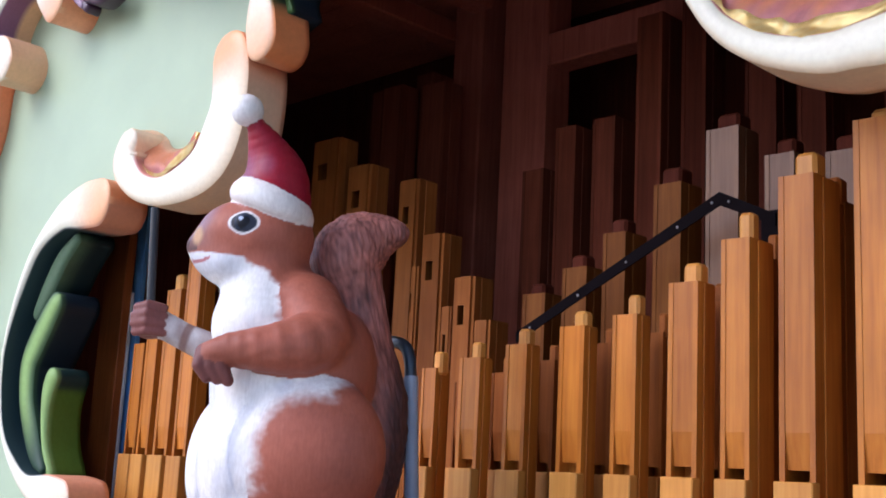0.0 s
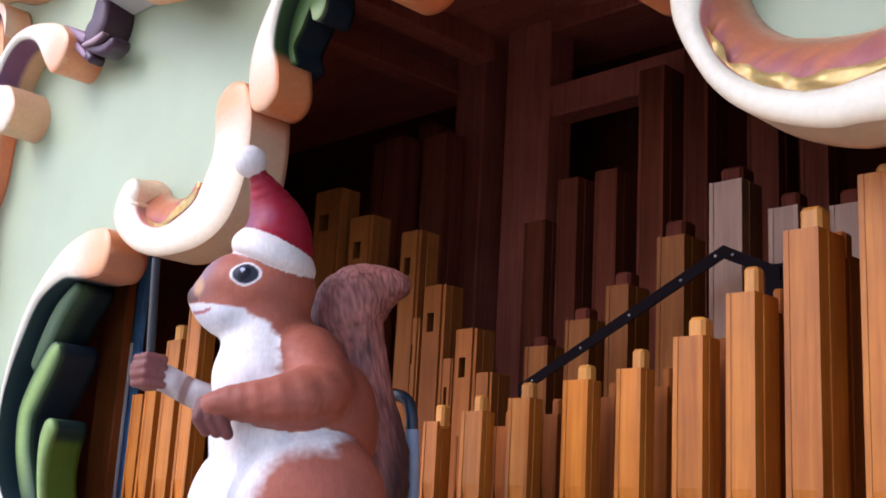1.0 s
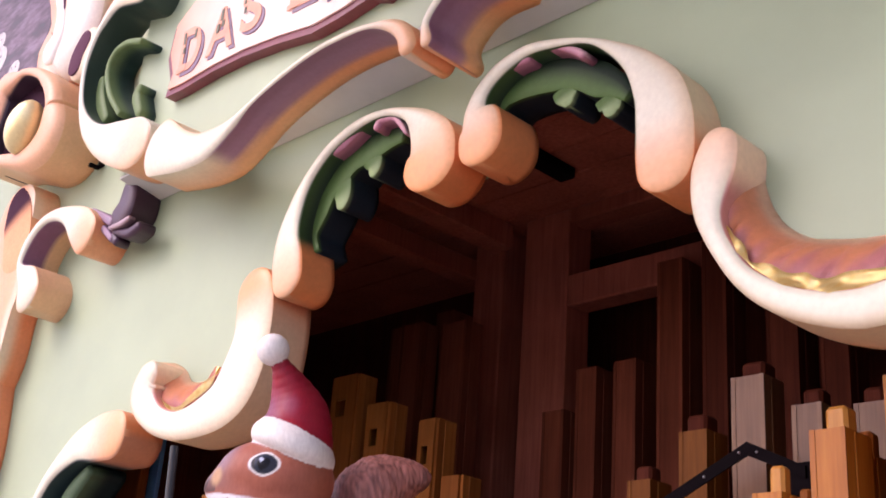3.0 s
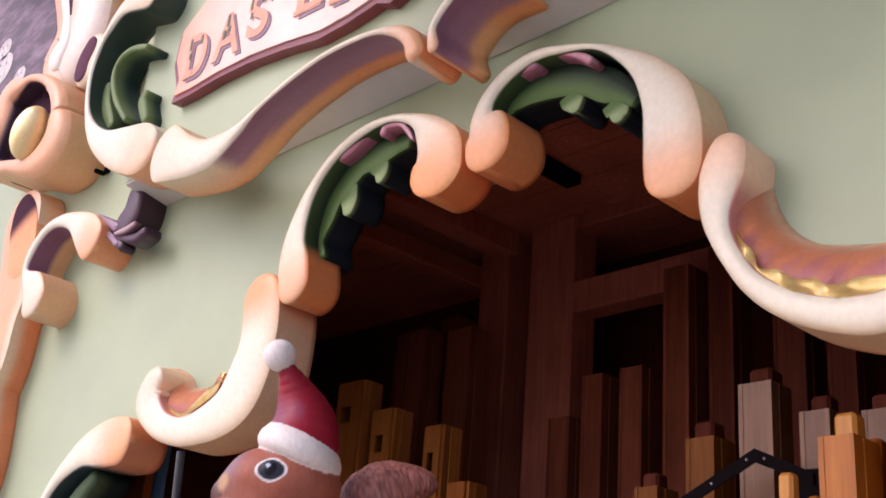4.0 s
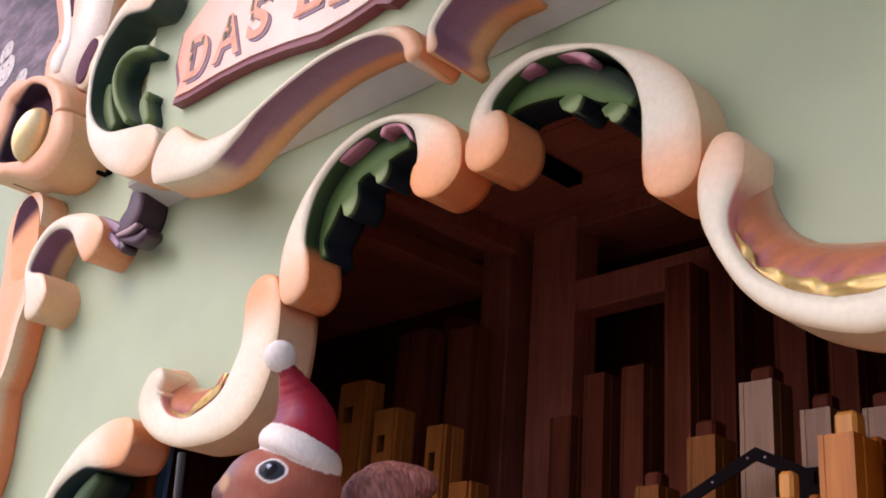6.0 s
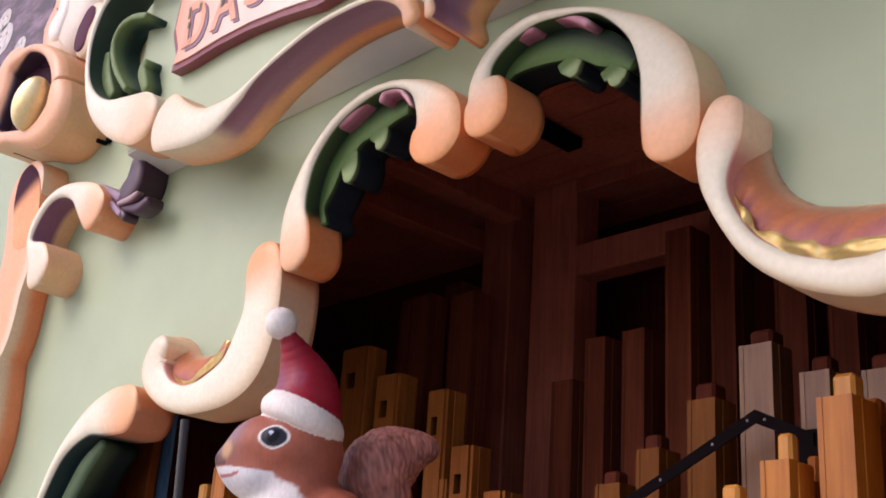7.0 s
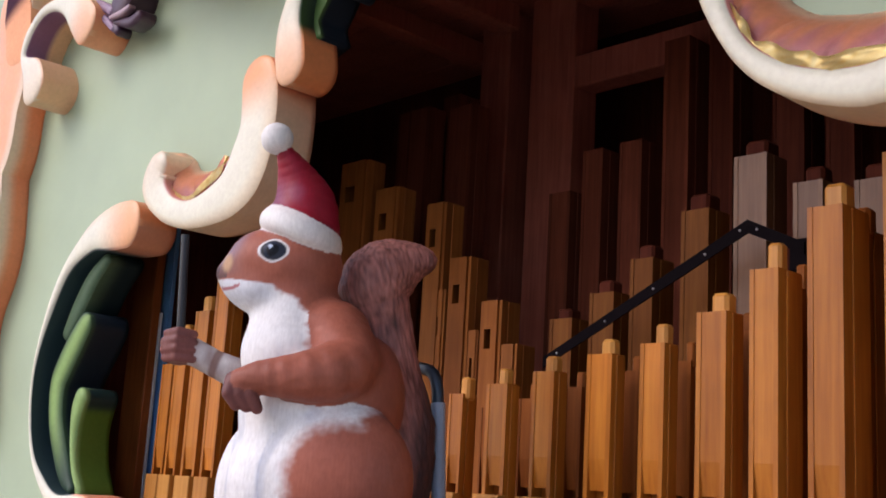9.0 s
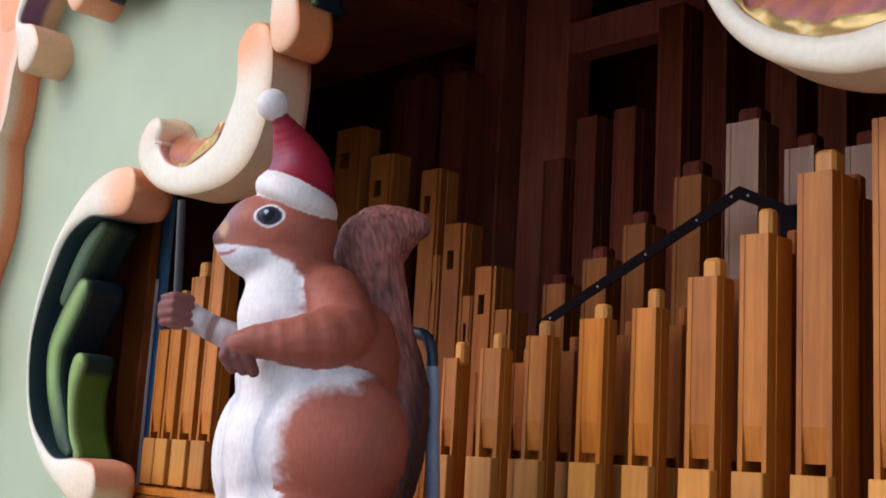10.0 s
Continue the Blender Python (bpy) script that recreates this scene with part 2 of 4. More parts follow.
stage = thing("stage_ledge", "brown wooden ledge below the squirrel figure", "ledge")
part("top", boxes((-3.15, -1.75, 1.45, 2.335, 1.34, 1.38), bevel=0.004), DARKPINE, stage)
part("front_panel", boxes((-3.12, -1.78, 1.5, 2.33, 0, 1.339)), WALLGREEN, stage)
# unseen canopy, added only so that the upper right front falls into shade
tagged(part("canopy", boxes((-3.2, 3.5, -0.1, 2.148, 4.62, 4.72)), DARKPINE), "unseen boarded canopy added over the sign to shade the front", "canopy", kind="structure")
# unseen roof, added to close the chamber and hold sky light off the front
tagged(part("roof", boxes((-7, 2.2, 1.3, 4.3, 6.203, 6.35)), DARKPINE), "unseen boarded roof added to close the chamber and shade the front", "roof", kind="structure")
MID = -2.39   # the facade's axis

# outlines of the scrolls that frame the opening: x, z, half width
LEAF_LOW = [(-4.146, 2.556, 0.097), (-4.299, 2.558, 0.095), (-4.455, 2.538, 0.067), (-4.622, 2.442, 0.035), (-4.722, 2.316, 0.027), (-4.793, 2.151, 0.016), (-4.825, 1.985, 0.009), (-4.808, 1.819, 0.008), (-4.747, 1.66, 0.011), (-4.655, 1.553, 0.021), (-4.522, 1.467, 0.038), (-4.354, 1.427, 0.081), (-4.21, 1.401, 0.091)]
CUP_L = [(-3.358, 3.002, 0.097), (-3.337, 2.902, 0.106), (-3.335, 2.804, 0.108), (-3.359, 2.712, 0.119), (-3.411, 2.63, 0.116), (-3.516, 2.569, 0.086), (-3.711, 2.539, 0.057), (-3.864, 2.572, 0.054), (-3.963, 2.636, 0.067), (-4.003, 2.699, 0.087), (-3.992, 2.75, 0.074), (-3.964, 2.78, 0.056)]
ARCH_L = [(-3.165, 2.966, 0.08), (-3.183, 3.055, 0.081), (-3.192, 3.14, 0.064), (-3.171, 3.231, 0.046), (-3.114, 3.335, 0.028), (-3.009, 3.428, 0.022), (-2.871, 3.476, 0.02), (-2.732, 3.476, 0.014), (-2.62, 3.438, 0.024), (-2.55, 3.377, 0.057), (-2.498, 3.289, 0.101), (-2.5, 3.203, 0.119)]
ARCH_R = [(-2.278, 3.21, 0.09), (-2.285, 3.287, 0.085), (-2.302, 3.341, 0.048), (-2.276, 3.401, 0.032), (-2.203, 3.453, 0.028), (-2.097, 3.474, 0.02), (-1.981, 3.452, 0.014), (-1.871, 3.415, 0.009), (-1.793, 3.368, 0.019), (-1.706, 3.289, 0.042), (-1.641, 3.183, 0.074), (-1.62, 3.092, 0.088), (-1.615, 3.01, 0.091), (-1.614, 2.934, 0.086)]
CUP_R = [(-1.452, 2.975, 0.052), (-1.47, 2.911, 0.063), (-1.483, 2.85, 0.055), (-1.487, 2.792, 0.041), (-1.474, 2.736, 0.031), (-1.446, 2.678, 0.028), (-1.406, 2.616, 0.028), (-1.351, 2.564, 0.032), (-1.282, 2.521, 0.035), (-1.204, 2.491, 0.039), (-1.129, 2.476, 0.045), (-1.075, 2.477, 0.048), (-0.95, 2.49, 0.06), (-0.83, 2.57, 0.062), (-0.78, 2.69, 0.06), (-0.83, 2.78, 0.04)]


def outline(ctrl, per=4):
    return [(p[0], p[1]) for p in spline([c[:2] for c in ctrl], per)]


def facade_wall():
    """The green front board with the scrolled opening through it."""
    hole = outline(LEAF_LOW)[::-1]
    hole += outline(CUP_L[:9])[::-1] + [(-3.28, 2.98)] + outline(ARCH_L) + outline(ARCH_R) + outline(CUP_R[:12])
    hole += [(-0.7, 2.5), (-0.25, 2.44), (-0.07, 2.2), (-0.03, 1.9), (-0.17, 1.6), (-0.4, 1.46)]
    hole = [(x, max(z, 1.36)) for x, z in hole] + [(-0.45, 1.36), (-4.2, 1.36)]
    rim = [(-9.5, 1.1), (2.2, 1.1), (2.2, 6.2), (-9.5, 6.2)]
    bm = bmesh.new()
    loops = []
    for y in (2.34, 2.372):
        es, two = [], []
        for pts in (rim, hole):
            vs = [bm.verts.new((x, y, z)) for x, z in pts]
            two.append(vs)
            es += [bm.edges.new((a, b)) for a, b in zip(vs, vs[1:] + vs[:1])]
        bmesh.ops.triangle_fill(bm, edges=es, use_beauty=True)
        loops.append(two)
    for a, b in zip(*loops):
        for i in range(len(a)):
            j = (i + 1) % len(a)
            bm.faces.new((a[i], a[j], b[j], b[i]))
    return bm


tagged(part("wall_front", facade_wall(), WALLGREEN), "sage green painted organ front with a scrolled opening", "wall", kind="structure")
frieze = tagged(part("wall_frieze", prism([(2.15, 3.71), (2.338, 3.668), (2.338, 6.2), (2.15, 6.2)], -4.42, -0.36), WALLGREEN), "sage green frieze board that stands proud of the front", "wall", kind="structure")
tagged(part("trim_soffit", prism([(2.15, 3.698), (2.336, 3.657), (2.336, 3.666), (2.15, 3.707)], -4.418, -0.362), SOFFIT), "off-white underside board of the frieze", "trim", kind="structure")

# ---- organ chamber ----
# back wall in the darkened wood: the chamber's shade is in its colour
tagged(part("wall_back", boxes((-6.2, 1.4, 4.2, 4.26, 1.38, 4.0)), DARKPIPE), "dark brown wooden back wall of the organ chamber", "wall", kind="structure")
tagged(part("wall_left", boxes((-6.26, -6.203, 2.403, 4.26, 1.38, 4.0)), MAHOGANY), "dark brown wooden side wall of the organ chamber", "wall", kind="structure")
tagged(part("wall_right", boxes((1.403, 1.46, 2.403, 4.26, 1.38, 4.0)), MAHOGANY), "dark brown wooden side wall of the organ chamber", "wall", kind="structure")
ceil = bmesh.new()
for k in range(9):
    box(ceil, -6.2, 1.4, 2.403 + k * 0.2, 2.403 + k * 0.2 + 0.194, 3.78, 3.81)
box(ceil, -6.2, 1.4, 2.403, 4.2, 3.812, 3.86)
tagged(part("ceiling", ceil, MAHOGANY), "dark brown boarded ceiling of the organ chamber", "ceiling", kind="structure")
for nm, d in (("post", (-3.719, -3.538, 3.66, 3.82, 1.38, 3.778)), ("post", (-3.406, -3.153, 3.66, 3.82, 1.38, 3.778)), ("beam", (-3.15, 0.6, 3.66, 3.78, 3.71, 3.778)),
              ("beam", (-3.15, 0.6, 3.66, 3.78, 3.316, 3.46)), ("beam", (-3.6, -3.48, 2.41, 3.655, 3.66, 3.778)), ("beam", (-3.8, -3.7, 2.41, 3.655, 3.55, 3.65))):
    tagged(part(nm, boxes(d, bevel=0.006), MAHOGANY), "dark brown timber %s of the chamber frame" % nm, nm, kind="structure")


# ---- organ pipes ----
def organ_pipe(x0, x1, ztop, depth, y=2.5, cap=None, mouth=1.6, foot=True, mat=PINE, label="", window=False, z0=1.38):
    """A square wooden organ pipe: boards, bevelled lip over the mouth, stopper on top, foot block in front."""
    w = x1 - x0
    xm = (x0 + x1) / 2
    p = thing("organ_pipe", label or "varnished pine organ pipe with a stopper, on the stage floor", "organ pipe", (xm, y, z0), "wooden organ pipes")
    H, h, t = ztop - z0, mouth - z0, min(0.014, w * 0.16)
    sec = [(-w / 2, 0), (-w / 2, depth), (w / 2, depth), (w / 2, 0), (w / 2 - t, 0), (w / 2 - t, depth - t), (-w / 2 + t, depth - t), (-w / 2 + t, 0)]
    bm = bmesh.new()
    lo, hi = ([bm.verts.new((x, yy, z)) for x, yy in sec] for z in (0, H))
    bm.faces.new(lo)
    bm.faces.new(hi[::-1])
    for q in range(8):
        bm.faces.new((lo[q], lo[(q + 1) % 8], hi[(q + 1) % 8], hi[q]))
    part("body", bm, mat, p)
    part("lid", boxes((-w / 2 + t, w / 2 - t, t, depth - t, H - t, H - 0.001)), mat, p)
    bm = bmesh.new()
    a, b = -w / 2 + t, w / 2 - t
    if window:
        wz = H - 0.1
        gx, gz = (a, a + (b - a) * 0.2, a + (b - a) * 0.62, b), (0, wz - 0.07, wz, H)
        gv = [[bm.verts.new((x, 0.002, z)) for z in gz] for x in gx]
        for q in range(3):
            for r in range(3):
                if (q, r) != (1, 1):
                    bm.faces.new((gv[q][r], gv[q + 1][r], gv[q + 1][r + 1], gv[q][r + 1]))
        bmesh.ops.recalc_face_normals(bm, faces=bm.faces[:])
        bmesh.ops.solidify(bm, geom=bm.faces[:], thickness=t * 0.8)
    else:
        lip = 0.11
        zs = [(h + 0.026, 0.012), (h + lip, 0.002), (H, 0.002)]
        vs = [[bm.verts.new((x, yy, z)) for x in (a, b)] for z, yy in zs]
        bk = [[bm.verts.new((x, t + 0.008, z)) for x in (a, b)] for z, yy in zs]
        for i in range(2):
            bm.faces.new((vs[i][0], vs[i][1], vs[i + 1][1], vs[i + 1][0]))
            bm.faces.new((bk[i][0], bk[i][1], bk[i + 1][1], bk[i + 1][0]))
            for k in (0, 1):
                bm.faces.new((vs[i][k], bk[i][k], bk[i + 1][k], vs[i + 1][k]))
        bm.faces.new((vs[0][0], vs[0][1], bk[0][1], bk[0][0]))
        bm.faces.new((vs[2][0], vs[2][1], bk[2][1], bk[2][0]))
    part("front_board", bm, mat, p)
    part("side_bead", boxes((w / 2, w / 2 + 0.004, depth * 0.34, depth * 0.98, 0.0, H - 0.004), bevel=0.001), mat, p)
    if foot:
        part("foot_block", boxes((-w / 2 - 0.004, w / 2 + 0.003, -0.022, t, 0.04, h), bevel=0.003), CAPWOOD, p, "paler foot block")
    if cap:
        c0, c1, cz = cap
        part("stopper", boxes((c0 - xm, c1 - xm, depth * 0.15, min(depth * 0.85, depth * 0.15 + (c1 - c0)), H - 0.02, cz - z0), bevel=min(0.009, (c1 - c0) * 0.2)), CAPWOOD if mat is PINE else DARKPINE if y < 2.8 else DARKPIPE, p)
    return p


FRONT_ROW = [(-2.603, -2.544, 1.892, 0.059, -2.568, -2.531, 1.942), (-2.446, -2.363, 1.918, 0.05, -2.409, -2.375, 1.963), (-2.265, -2.186, 1.949, 0.055, -2.231, -2.19, 1.993),
             (-2.069, -1.984, 1.99, 0.055, -2.031, -1.988, 2.031), (-1.891, -1.814, 2.011, 0.058, -1.852, -1.815, 2.062), (-1.717, -1.631, 2.082, 0.075, -1.684, -1.635, 2.131),
             (-1.565, -1.487, 2.178, 0.109, -1.529, -1.49, 2.244), (-1.41, -1.32, 2.314, 0.125, -1.379, -1.323, 2.371), (-1.221, -1.133, 2.42, 0.133, -1.189, -1.136, 2.445)]
for x0, x1, zt, d, c0, c1, cz in FRONT_ROW:
    organ_pipe(x0, x1, zt, d, 2.5, (c0, c1, cz))
# the same rank beyond the figure, and its second row close behind
for x0, x1, zt, c in [(-4.304, -4.225, 2.041, None), (-4.21, -4.13, 2.13, (-4.19, -4.15, 2.2)), (-4.087, -3.99, 2.245, (-4.06, -4.01, 2.307)), (-3.95, -3.86, 2.36, (-3.93, -3.89, 2.42))]:
    organ_pipe(x0, x1, zt, 0.07, 2.5, c)
# second row in darker pine, which holds the shade behind the front row
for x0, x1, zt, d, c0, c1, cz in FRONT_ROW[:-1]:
    organ_pipe(x0 - 0.0, x1 - 0.015, zt - 0.03, d * 0.9, 2.64, (c0, c1 - 0.01, cz - 0.03), mouth=1.6, mat=DARKPINE)
for x0, x1, zt in [(-3.793, -3.62, 2.908), (-3.559, -3.42, 2.764), (-3.249, -3.14, 2.663), (-3.106, -2.995, 2.439), (-3.182, -3.12, 2.328), (-2.932, -2.83, 2.266), (-2.991, -2.94, 2.167), (-2.824, -2.75, 2.108)]:
    organ_pipe(x0, x1, zt, 0.09, 2.95, None, foot=False, mat=BROWNPIPE, window=True, label="brown wooden organ pipe with a cut-up window near its top")
for x0, x1, zt, c0, c1, cz, m in [(-2.086, -1.987, 2.487, -2.071, -2.0, 2.539, TANPIPE), (-1.901, -1.791, 2.629, -1.875, -1.8, 2.675, GREYWOOD), (-1.706, -1.614, 2.52, -1.68, -1.62, 2.565, GREYWOOD),
                               (-2.277, -2.19, 2.355, -2.26, -2.2, 2.40, TANPIPE), (-2.439, -2.34, 2.258, -2.42, -2.36, 2.30, TANPIPE), (-2.607, -2.51, 2.184, -2.59, -2.53, 2.22, TANPIPE), (-1.52, -1.42, 2.5, -1.5, -1.44, 2.545, GREYWOOD)]:
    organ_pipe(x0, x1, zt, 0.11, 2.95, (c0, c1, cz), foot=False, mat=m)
# back ranks carry their shade in the wood colour, deepest to the right
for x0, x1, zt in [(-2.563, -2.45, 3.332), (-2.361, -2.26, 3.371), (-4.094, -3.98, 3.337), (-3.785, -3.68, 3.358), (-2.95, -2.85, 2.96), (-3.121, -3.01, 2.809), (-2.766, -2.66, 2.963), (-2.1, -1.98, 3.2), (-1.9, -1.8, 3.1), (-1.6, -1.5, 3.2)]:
    organ_pipe(x0, x1, zt, 0.13, 3.5, None, foot=False, mat=DIMPIPE if x0 < -2.5 else DARKPIPE, label="tall brown organ pipe darkened for shade at the back of the chamber")
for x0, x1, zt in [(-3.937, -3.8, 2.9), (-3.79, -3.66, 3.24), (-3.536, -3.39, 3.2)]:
    organ_pipe(x0, x1, zt, 0.1, 3.3, None, foot=False, mat=DIMPIPE, label="tall brown organ pipe darkened for shade at the back of the chamber")


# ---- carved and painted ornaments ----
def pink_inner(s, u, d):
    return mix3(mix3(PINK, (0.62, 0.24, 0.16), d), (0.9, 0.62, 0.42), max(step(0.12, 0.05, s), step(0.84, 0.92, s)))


def ornament(label):
    return thing("scroll_ornament", label, "ornament", (0, 0, 0), "carved scrolls round the opening")


YF, YB = 2.188, 2.374
SHELL_R = [(-1.436, 2.884, -1.459, 3.029), (-1.452, 2.826, -1.412, 2.945), (-1.462, 2.787, -1.406, 2.893), (-1.454, 2.738, -1.386, 2.822), (-1.427, 2.685, -1.349, 2.764), (-1.392, 2.638, -1.293, 2.722), (-1.33, 2.59, -1.227, 2.702), (-1.262, 2.555, -1.167, 2.69), (-1.197, 2.538, -1.108, 2.685), (-1.133, 2.531, -1.044, 2.688), (-0.96, 2.56, -0.95, 2.68), (-0.88, 2.63, -0.92, 2.71)]
SHELL_L = [(-3.948, 2.791, -4.114, 2.871), (-3.956, 2.724, -4.012, 2.849), (-3.914, 2.651, -3.93, 2.807), (-3.806, 2.611, -3.877, 2.758), (-3.691, 2.621, -3.796, 2.745), (-3.576, 2.674, -3.727, 2.749), (-3.523, 2.729, -3.679, 2.779)]
LEAF_ARCH_L = [(-3.139, 3.077, 0.051), (-3.162, 3.16, 0.049), (-3.139, 3.249, 0.074), (-3.102, 3.331, 0.081), (-3.031, 3.386, 0.083), (-2.954, 3.424, 0.073), (-2.864, 3.434, 0.072), (-2.777, 3.439, 0.06), (-2.694, 3.419, 0.03)]
LEAF_ARCH_R = [(-2.291, 3.365, 0.034), (-2.245, 3.41, 0.051), (-2.19, 3.425, 0.058), (-2.115, 3.425, 0.063), (-2.022, 3.401, 0.056), (-1.944, 3.369, 0.05), (-1.873, 3.324, 0.052), (-1.812, 3.28, 0.036), (-1.773, 3.24, 0.021)]
TRIM_L1 = [(-2.99, 3.404, 0.019), (-2.938, 3.433, 0.033), (-2.857, 3.463, 0.027), (-2.756, 3.479, 0.013)]
TRIM_L2 = [(-2.782, 3.442, 0.018), (-2.758, 3.465, 0.018), (-2.692, 3.448, 0.011), (-2.654, 3.412, 0.012), (-2.62, 3.367, 0.006)]
TRIM_R1 = [(-2.274, 3.325, 0.005), (-2.261, 3.369, 0.011), (-2.214, 3.412, 0.019), (-2.149, 3.438, 0.016), (-2.092, 3.442, 0.019)]
TRIM_R2 = [(-2.043, 3.458, 0.006), (-1.978, 3.441, 0.01), (-1.922, 3.409, 0.015), (-1.895, 3.386, 0.016)]
TONGUE_1 = [(-4.479, 1.516, 0.02), (-4.555, 1.57, 0.043), (-4.63, 1.671, 0.052), (-4.699, 1.798, 0.054), (-4.719, 1.941, 0.063), (-4.668, 2.034, 0.068), (-4.594, 2.126, 0.066), (-4.527, 2.199, 0.054)]
TONGUE_2 = [(-4.454, 1.502, 0.02), (-4.521, 1.617, 0.016), (-4.556, 1.742, 0.024), (-4.555, 1.84, 0.042), (-4.53, 1.9, 0.046)]
TONGUE_3 = [(-4.421, 2.453, 0.029), (-4.535, 2.377, 0.046), (-4.627, 2.267, 0.05), (-4.704, 2.151, 0.037)]
FRIEZE_LEAF = [(-4.235, 4.555, 0.1), (-4.458, 4.557, 0.048), (-4.577, 4.474, 0.023), (-4.641, 4.377, 0.019), (-4.661, 4.237, 0.016), (-4.616, 4.06, 0.019), (-4.535, 3.933, 0.045), (-4.414, 3.838, 0.068), (-4.26, 3.769, 0.098), (-4.095, 3.715, 0.115), (-4.008, 3.686, 0.097)]
FRIEZE_IN1 = [(-4.34, 3.951, 0.015), (-4.472, 4.096, 0.016), (-4.538, 4.236, 0.016), (-4.502, 4.317, 0.016), (-4.399, 4.33, 0.016), (-4.267, 4.29, 0.016)]
FRIEZE_IN2 = [(-4.219, 3.923, 0.024), (-4.275, 4.026, 0.03), (-4.257, 4.067, 0.024)]
FRIEZE_IN3 = [(-4.507, 3.988, 0.025), (-4.607, 4.123, 0.039), (-4.621, 4.231, 0.026)]
FRIEZE_WAVE = [(-3.867, 3.624, 0.127), (-3.723, 3.562, 0.092), (-3.592, 3.525, 0.07), (-3.466, 3.522, 0.058), (-3.352, 3.548, 0.031), (-3.227, 3.592, 0.011), (-3.072, 3.64, 0.011), (-2.892, 3.673, 0.011), (-2.718, 3.674, 0.011), (-2.593, 3.656, 0.011), (-2.495, 3.62, 0.025), (-2.442, 3.572, 0.032), (-2.415, 3.512, 0.038)]
FRIEZE_END = [(-2.339, 3.505, 0.026), (-2.346, 3.578, 0.016), (-2.291, 3.644, 0.017), (-2.213, 3.671, 0.014), (-2.098, 3.668, 0.014)]
COLUMN = [(-5.579, 3.891, 0.186), (-5.549, 3.766, 0.181), (-5.527, 3.623, 0.169), (-5.511, 3.454, 0.172), (-5.553, 3.3, 0.173), (-5.566, 3.114, 0.167), (-5.675, 2.989, 0.214), (-5.631, 2.784, 0.197), (-5.631, 2.587, 0.206), (-5.739, 2.373, 0.207), (-5.764, 2.153, 0.208), (-5.657, 1.771, 0.196)]
COLHOLLOW = [(-5.586, 3.929, 0.095), (-5.543, 3.839, 0.133), (-5.5, 3.739, 0.138), (-5.476, 3.654, 0.137), (-5.463, 3.574, 0.128)]
CURL = [(-5.137, 3.305, 0.104), (-5.182, 3.392, 0.085), (-5.278, 3.486, 0.024), (-5.264, 3.583, 0.03), (-5.166, 3.667, 0.028), (-5.038, 3.689, 0.031), (-4.892, 3.655, 0.048), (-4.755, 3.572, 0.09), (-4.666, 3.496, 0.097)]
RINGHOLLOW = [(-5.804, 4.21, 0.092), (-5.702, 4.313, 0.372), (-5.691, 4.463, 0.383), (-5.676, 4.586, 0.312), (-5.628, 4.638, 0.141)]
KNOB = [(-4.502, 3.473, 0.023), (-4.468, 3.439, 0.023)]
PETALEDGE = [(-4.492, 3.498, 0.009), (-4.399, 3.497, 0.014), (-4.332, 3.507, 0.01)]
PETAL1 = [(-4.434, 3.702, 0.059), (-4.454, 3.601, 0.072), (-4.514, 3.556, 0.07)]
PETAL2 = [(-4.492, 3.487, 0.015), (-4.361, 3.454, 0.026), (-4.281, 3.465, 0.024)]
PETAL3 = [(-4.736, 3.652, 0.014), (-4.63, 3.597, 0.021), (-4.536, 3.545, 0.026)]
TOPLEAF = [(-5.399, 5.338, 0.394), (-5.351, 5.125, 0.306), (-5.309, 4.928, 0.266), (-5.332, 4.777, 0.276), (-5.417, 4.71, 0.247), (-5.439, 4.679, 0.244)]
TOPLEAF2 = [(-5.567, 5.383, 0.04), (-5.466, 5.151, 0.043), (-5.341, 4.915, 0.043), (-5.319, 4.764, 0.066), (-5.386, 4.678, 0.094)]
TIP_L1 = [(-3.011, 3.325, 0.051), (-2.997, 3.279, 0.042), (-2.997, 3.239, 0.028)]
TIP_L2 = [(-2.854, 3.38, 0.052), (-2.841, 3.342, 0.035), (-2.844, 3.315, 0.022)]
TIP_R1 = [(-2.011, 3.348, 0.046), (-2.002, 3.318, 0.041), (-1.996, 3.296, 0.023)]
TIP_R2 = [(-1.851, 3.267, 0.046), (-1.84, 3.231, 0.039), (-1.841, 3.212, 0.025)]
PETAL4 = [(-4.632, 3.554, 0.016), (-4.559, 3.5, 0.017), (-4.499, 3.455, 0.015)]
TOPSLIT = [(-5.451, 5.337, 0.094), (-5.388, 5.143, 0.051), (-5.339, 5.014, 0.023), (-5.303, 4.918, 0.008)]
RING = [(-5.154, 4.28, 0.058), (-5.216, 4.402, 0.053), (-5.357, 4.533, 0.032), (-5.537, 4.614, 0.023), (-5.675, 4.63, 0.04), (-5.846, 4.639, 0.096), (-5.934, 4.481, 0.12), (-5.916, 4.228, 0.067), (-5.614, 4.122, 0.037), (-5.332, 4.059, 0.072), (-5.165, 4.12, 0.121), (-5.154, 4.28, 0.075)]
SMALLLOBE = [(-4.864, 4.555, 0.096), (-4.918, 4.48, 0.106), (-4.927, 4.405, 0.097)]


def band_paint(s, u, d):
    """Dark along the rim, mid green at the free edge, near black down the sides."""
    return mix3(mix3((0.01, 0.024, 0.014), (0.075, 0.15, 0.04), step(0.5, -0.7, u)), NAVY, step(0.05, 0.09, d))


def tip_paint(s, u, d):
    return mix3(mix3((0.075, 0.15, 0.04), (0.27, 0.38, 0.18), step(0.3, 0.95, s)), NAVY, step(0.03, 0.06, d))


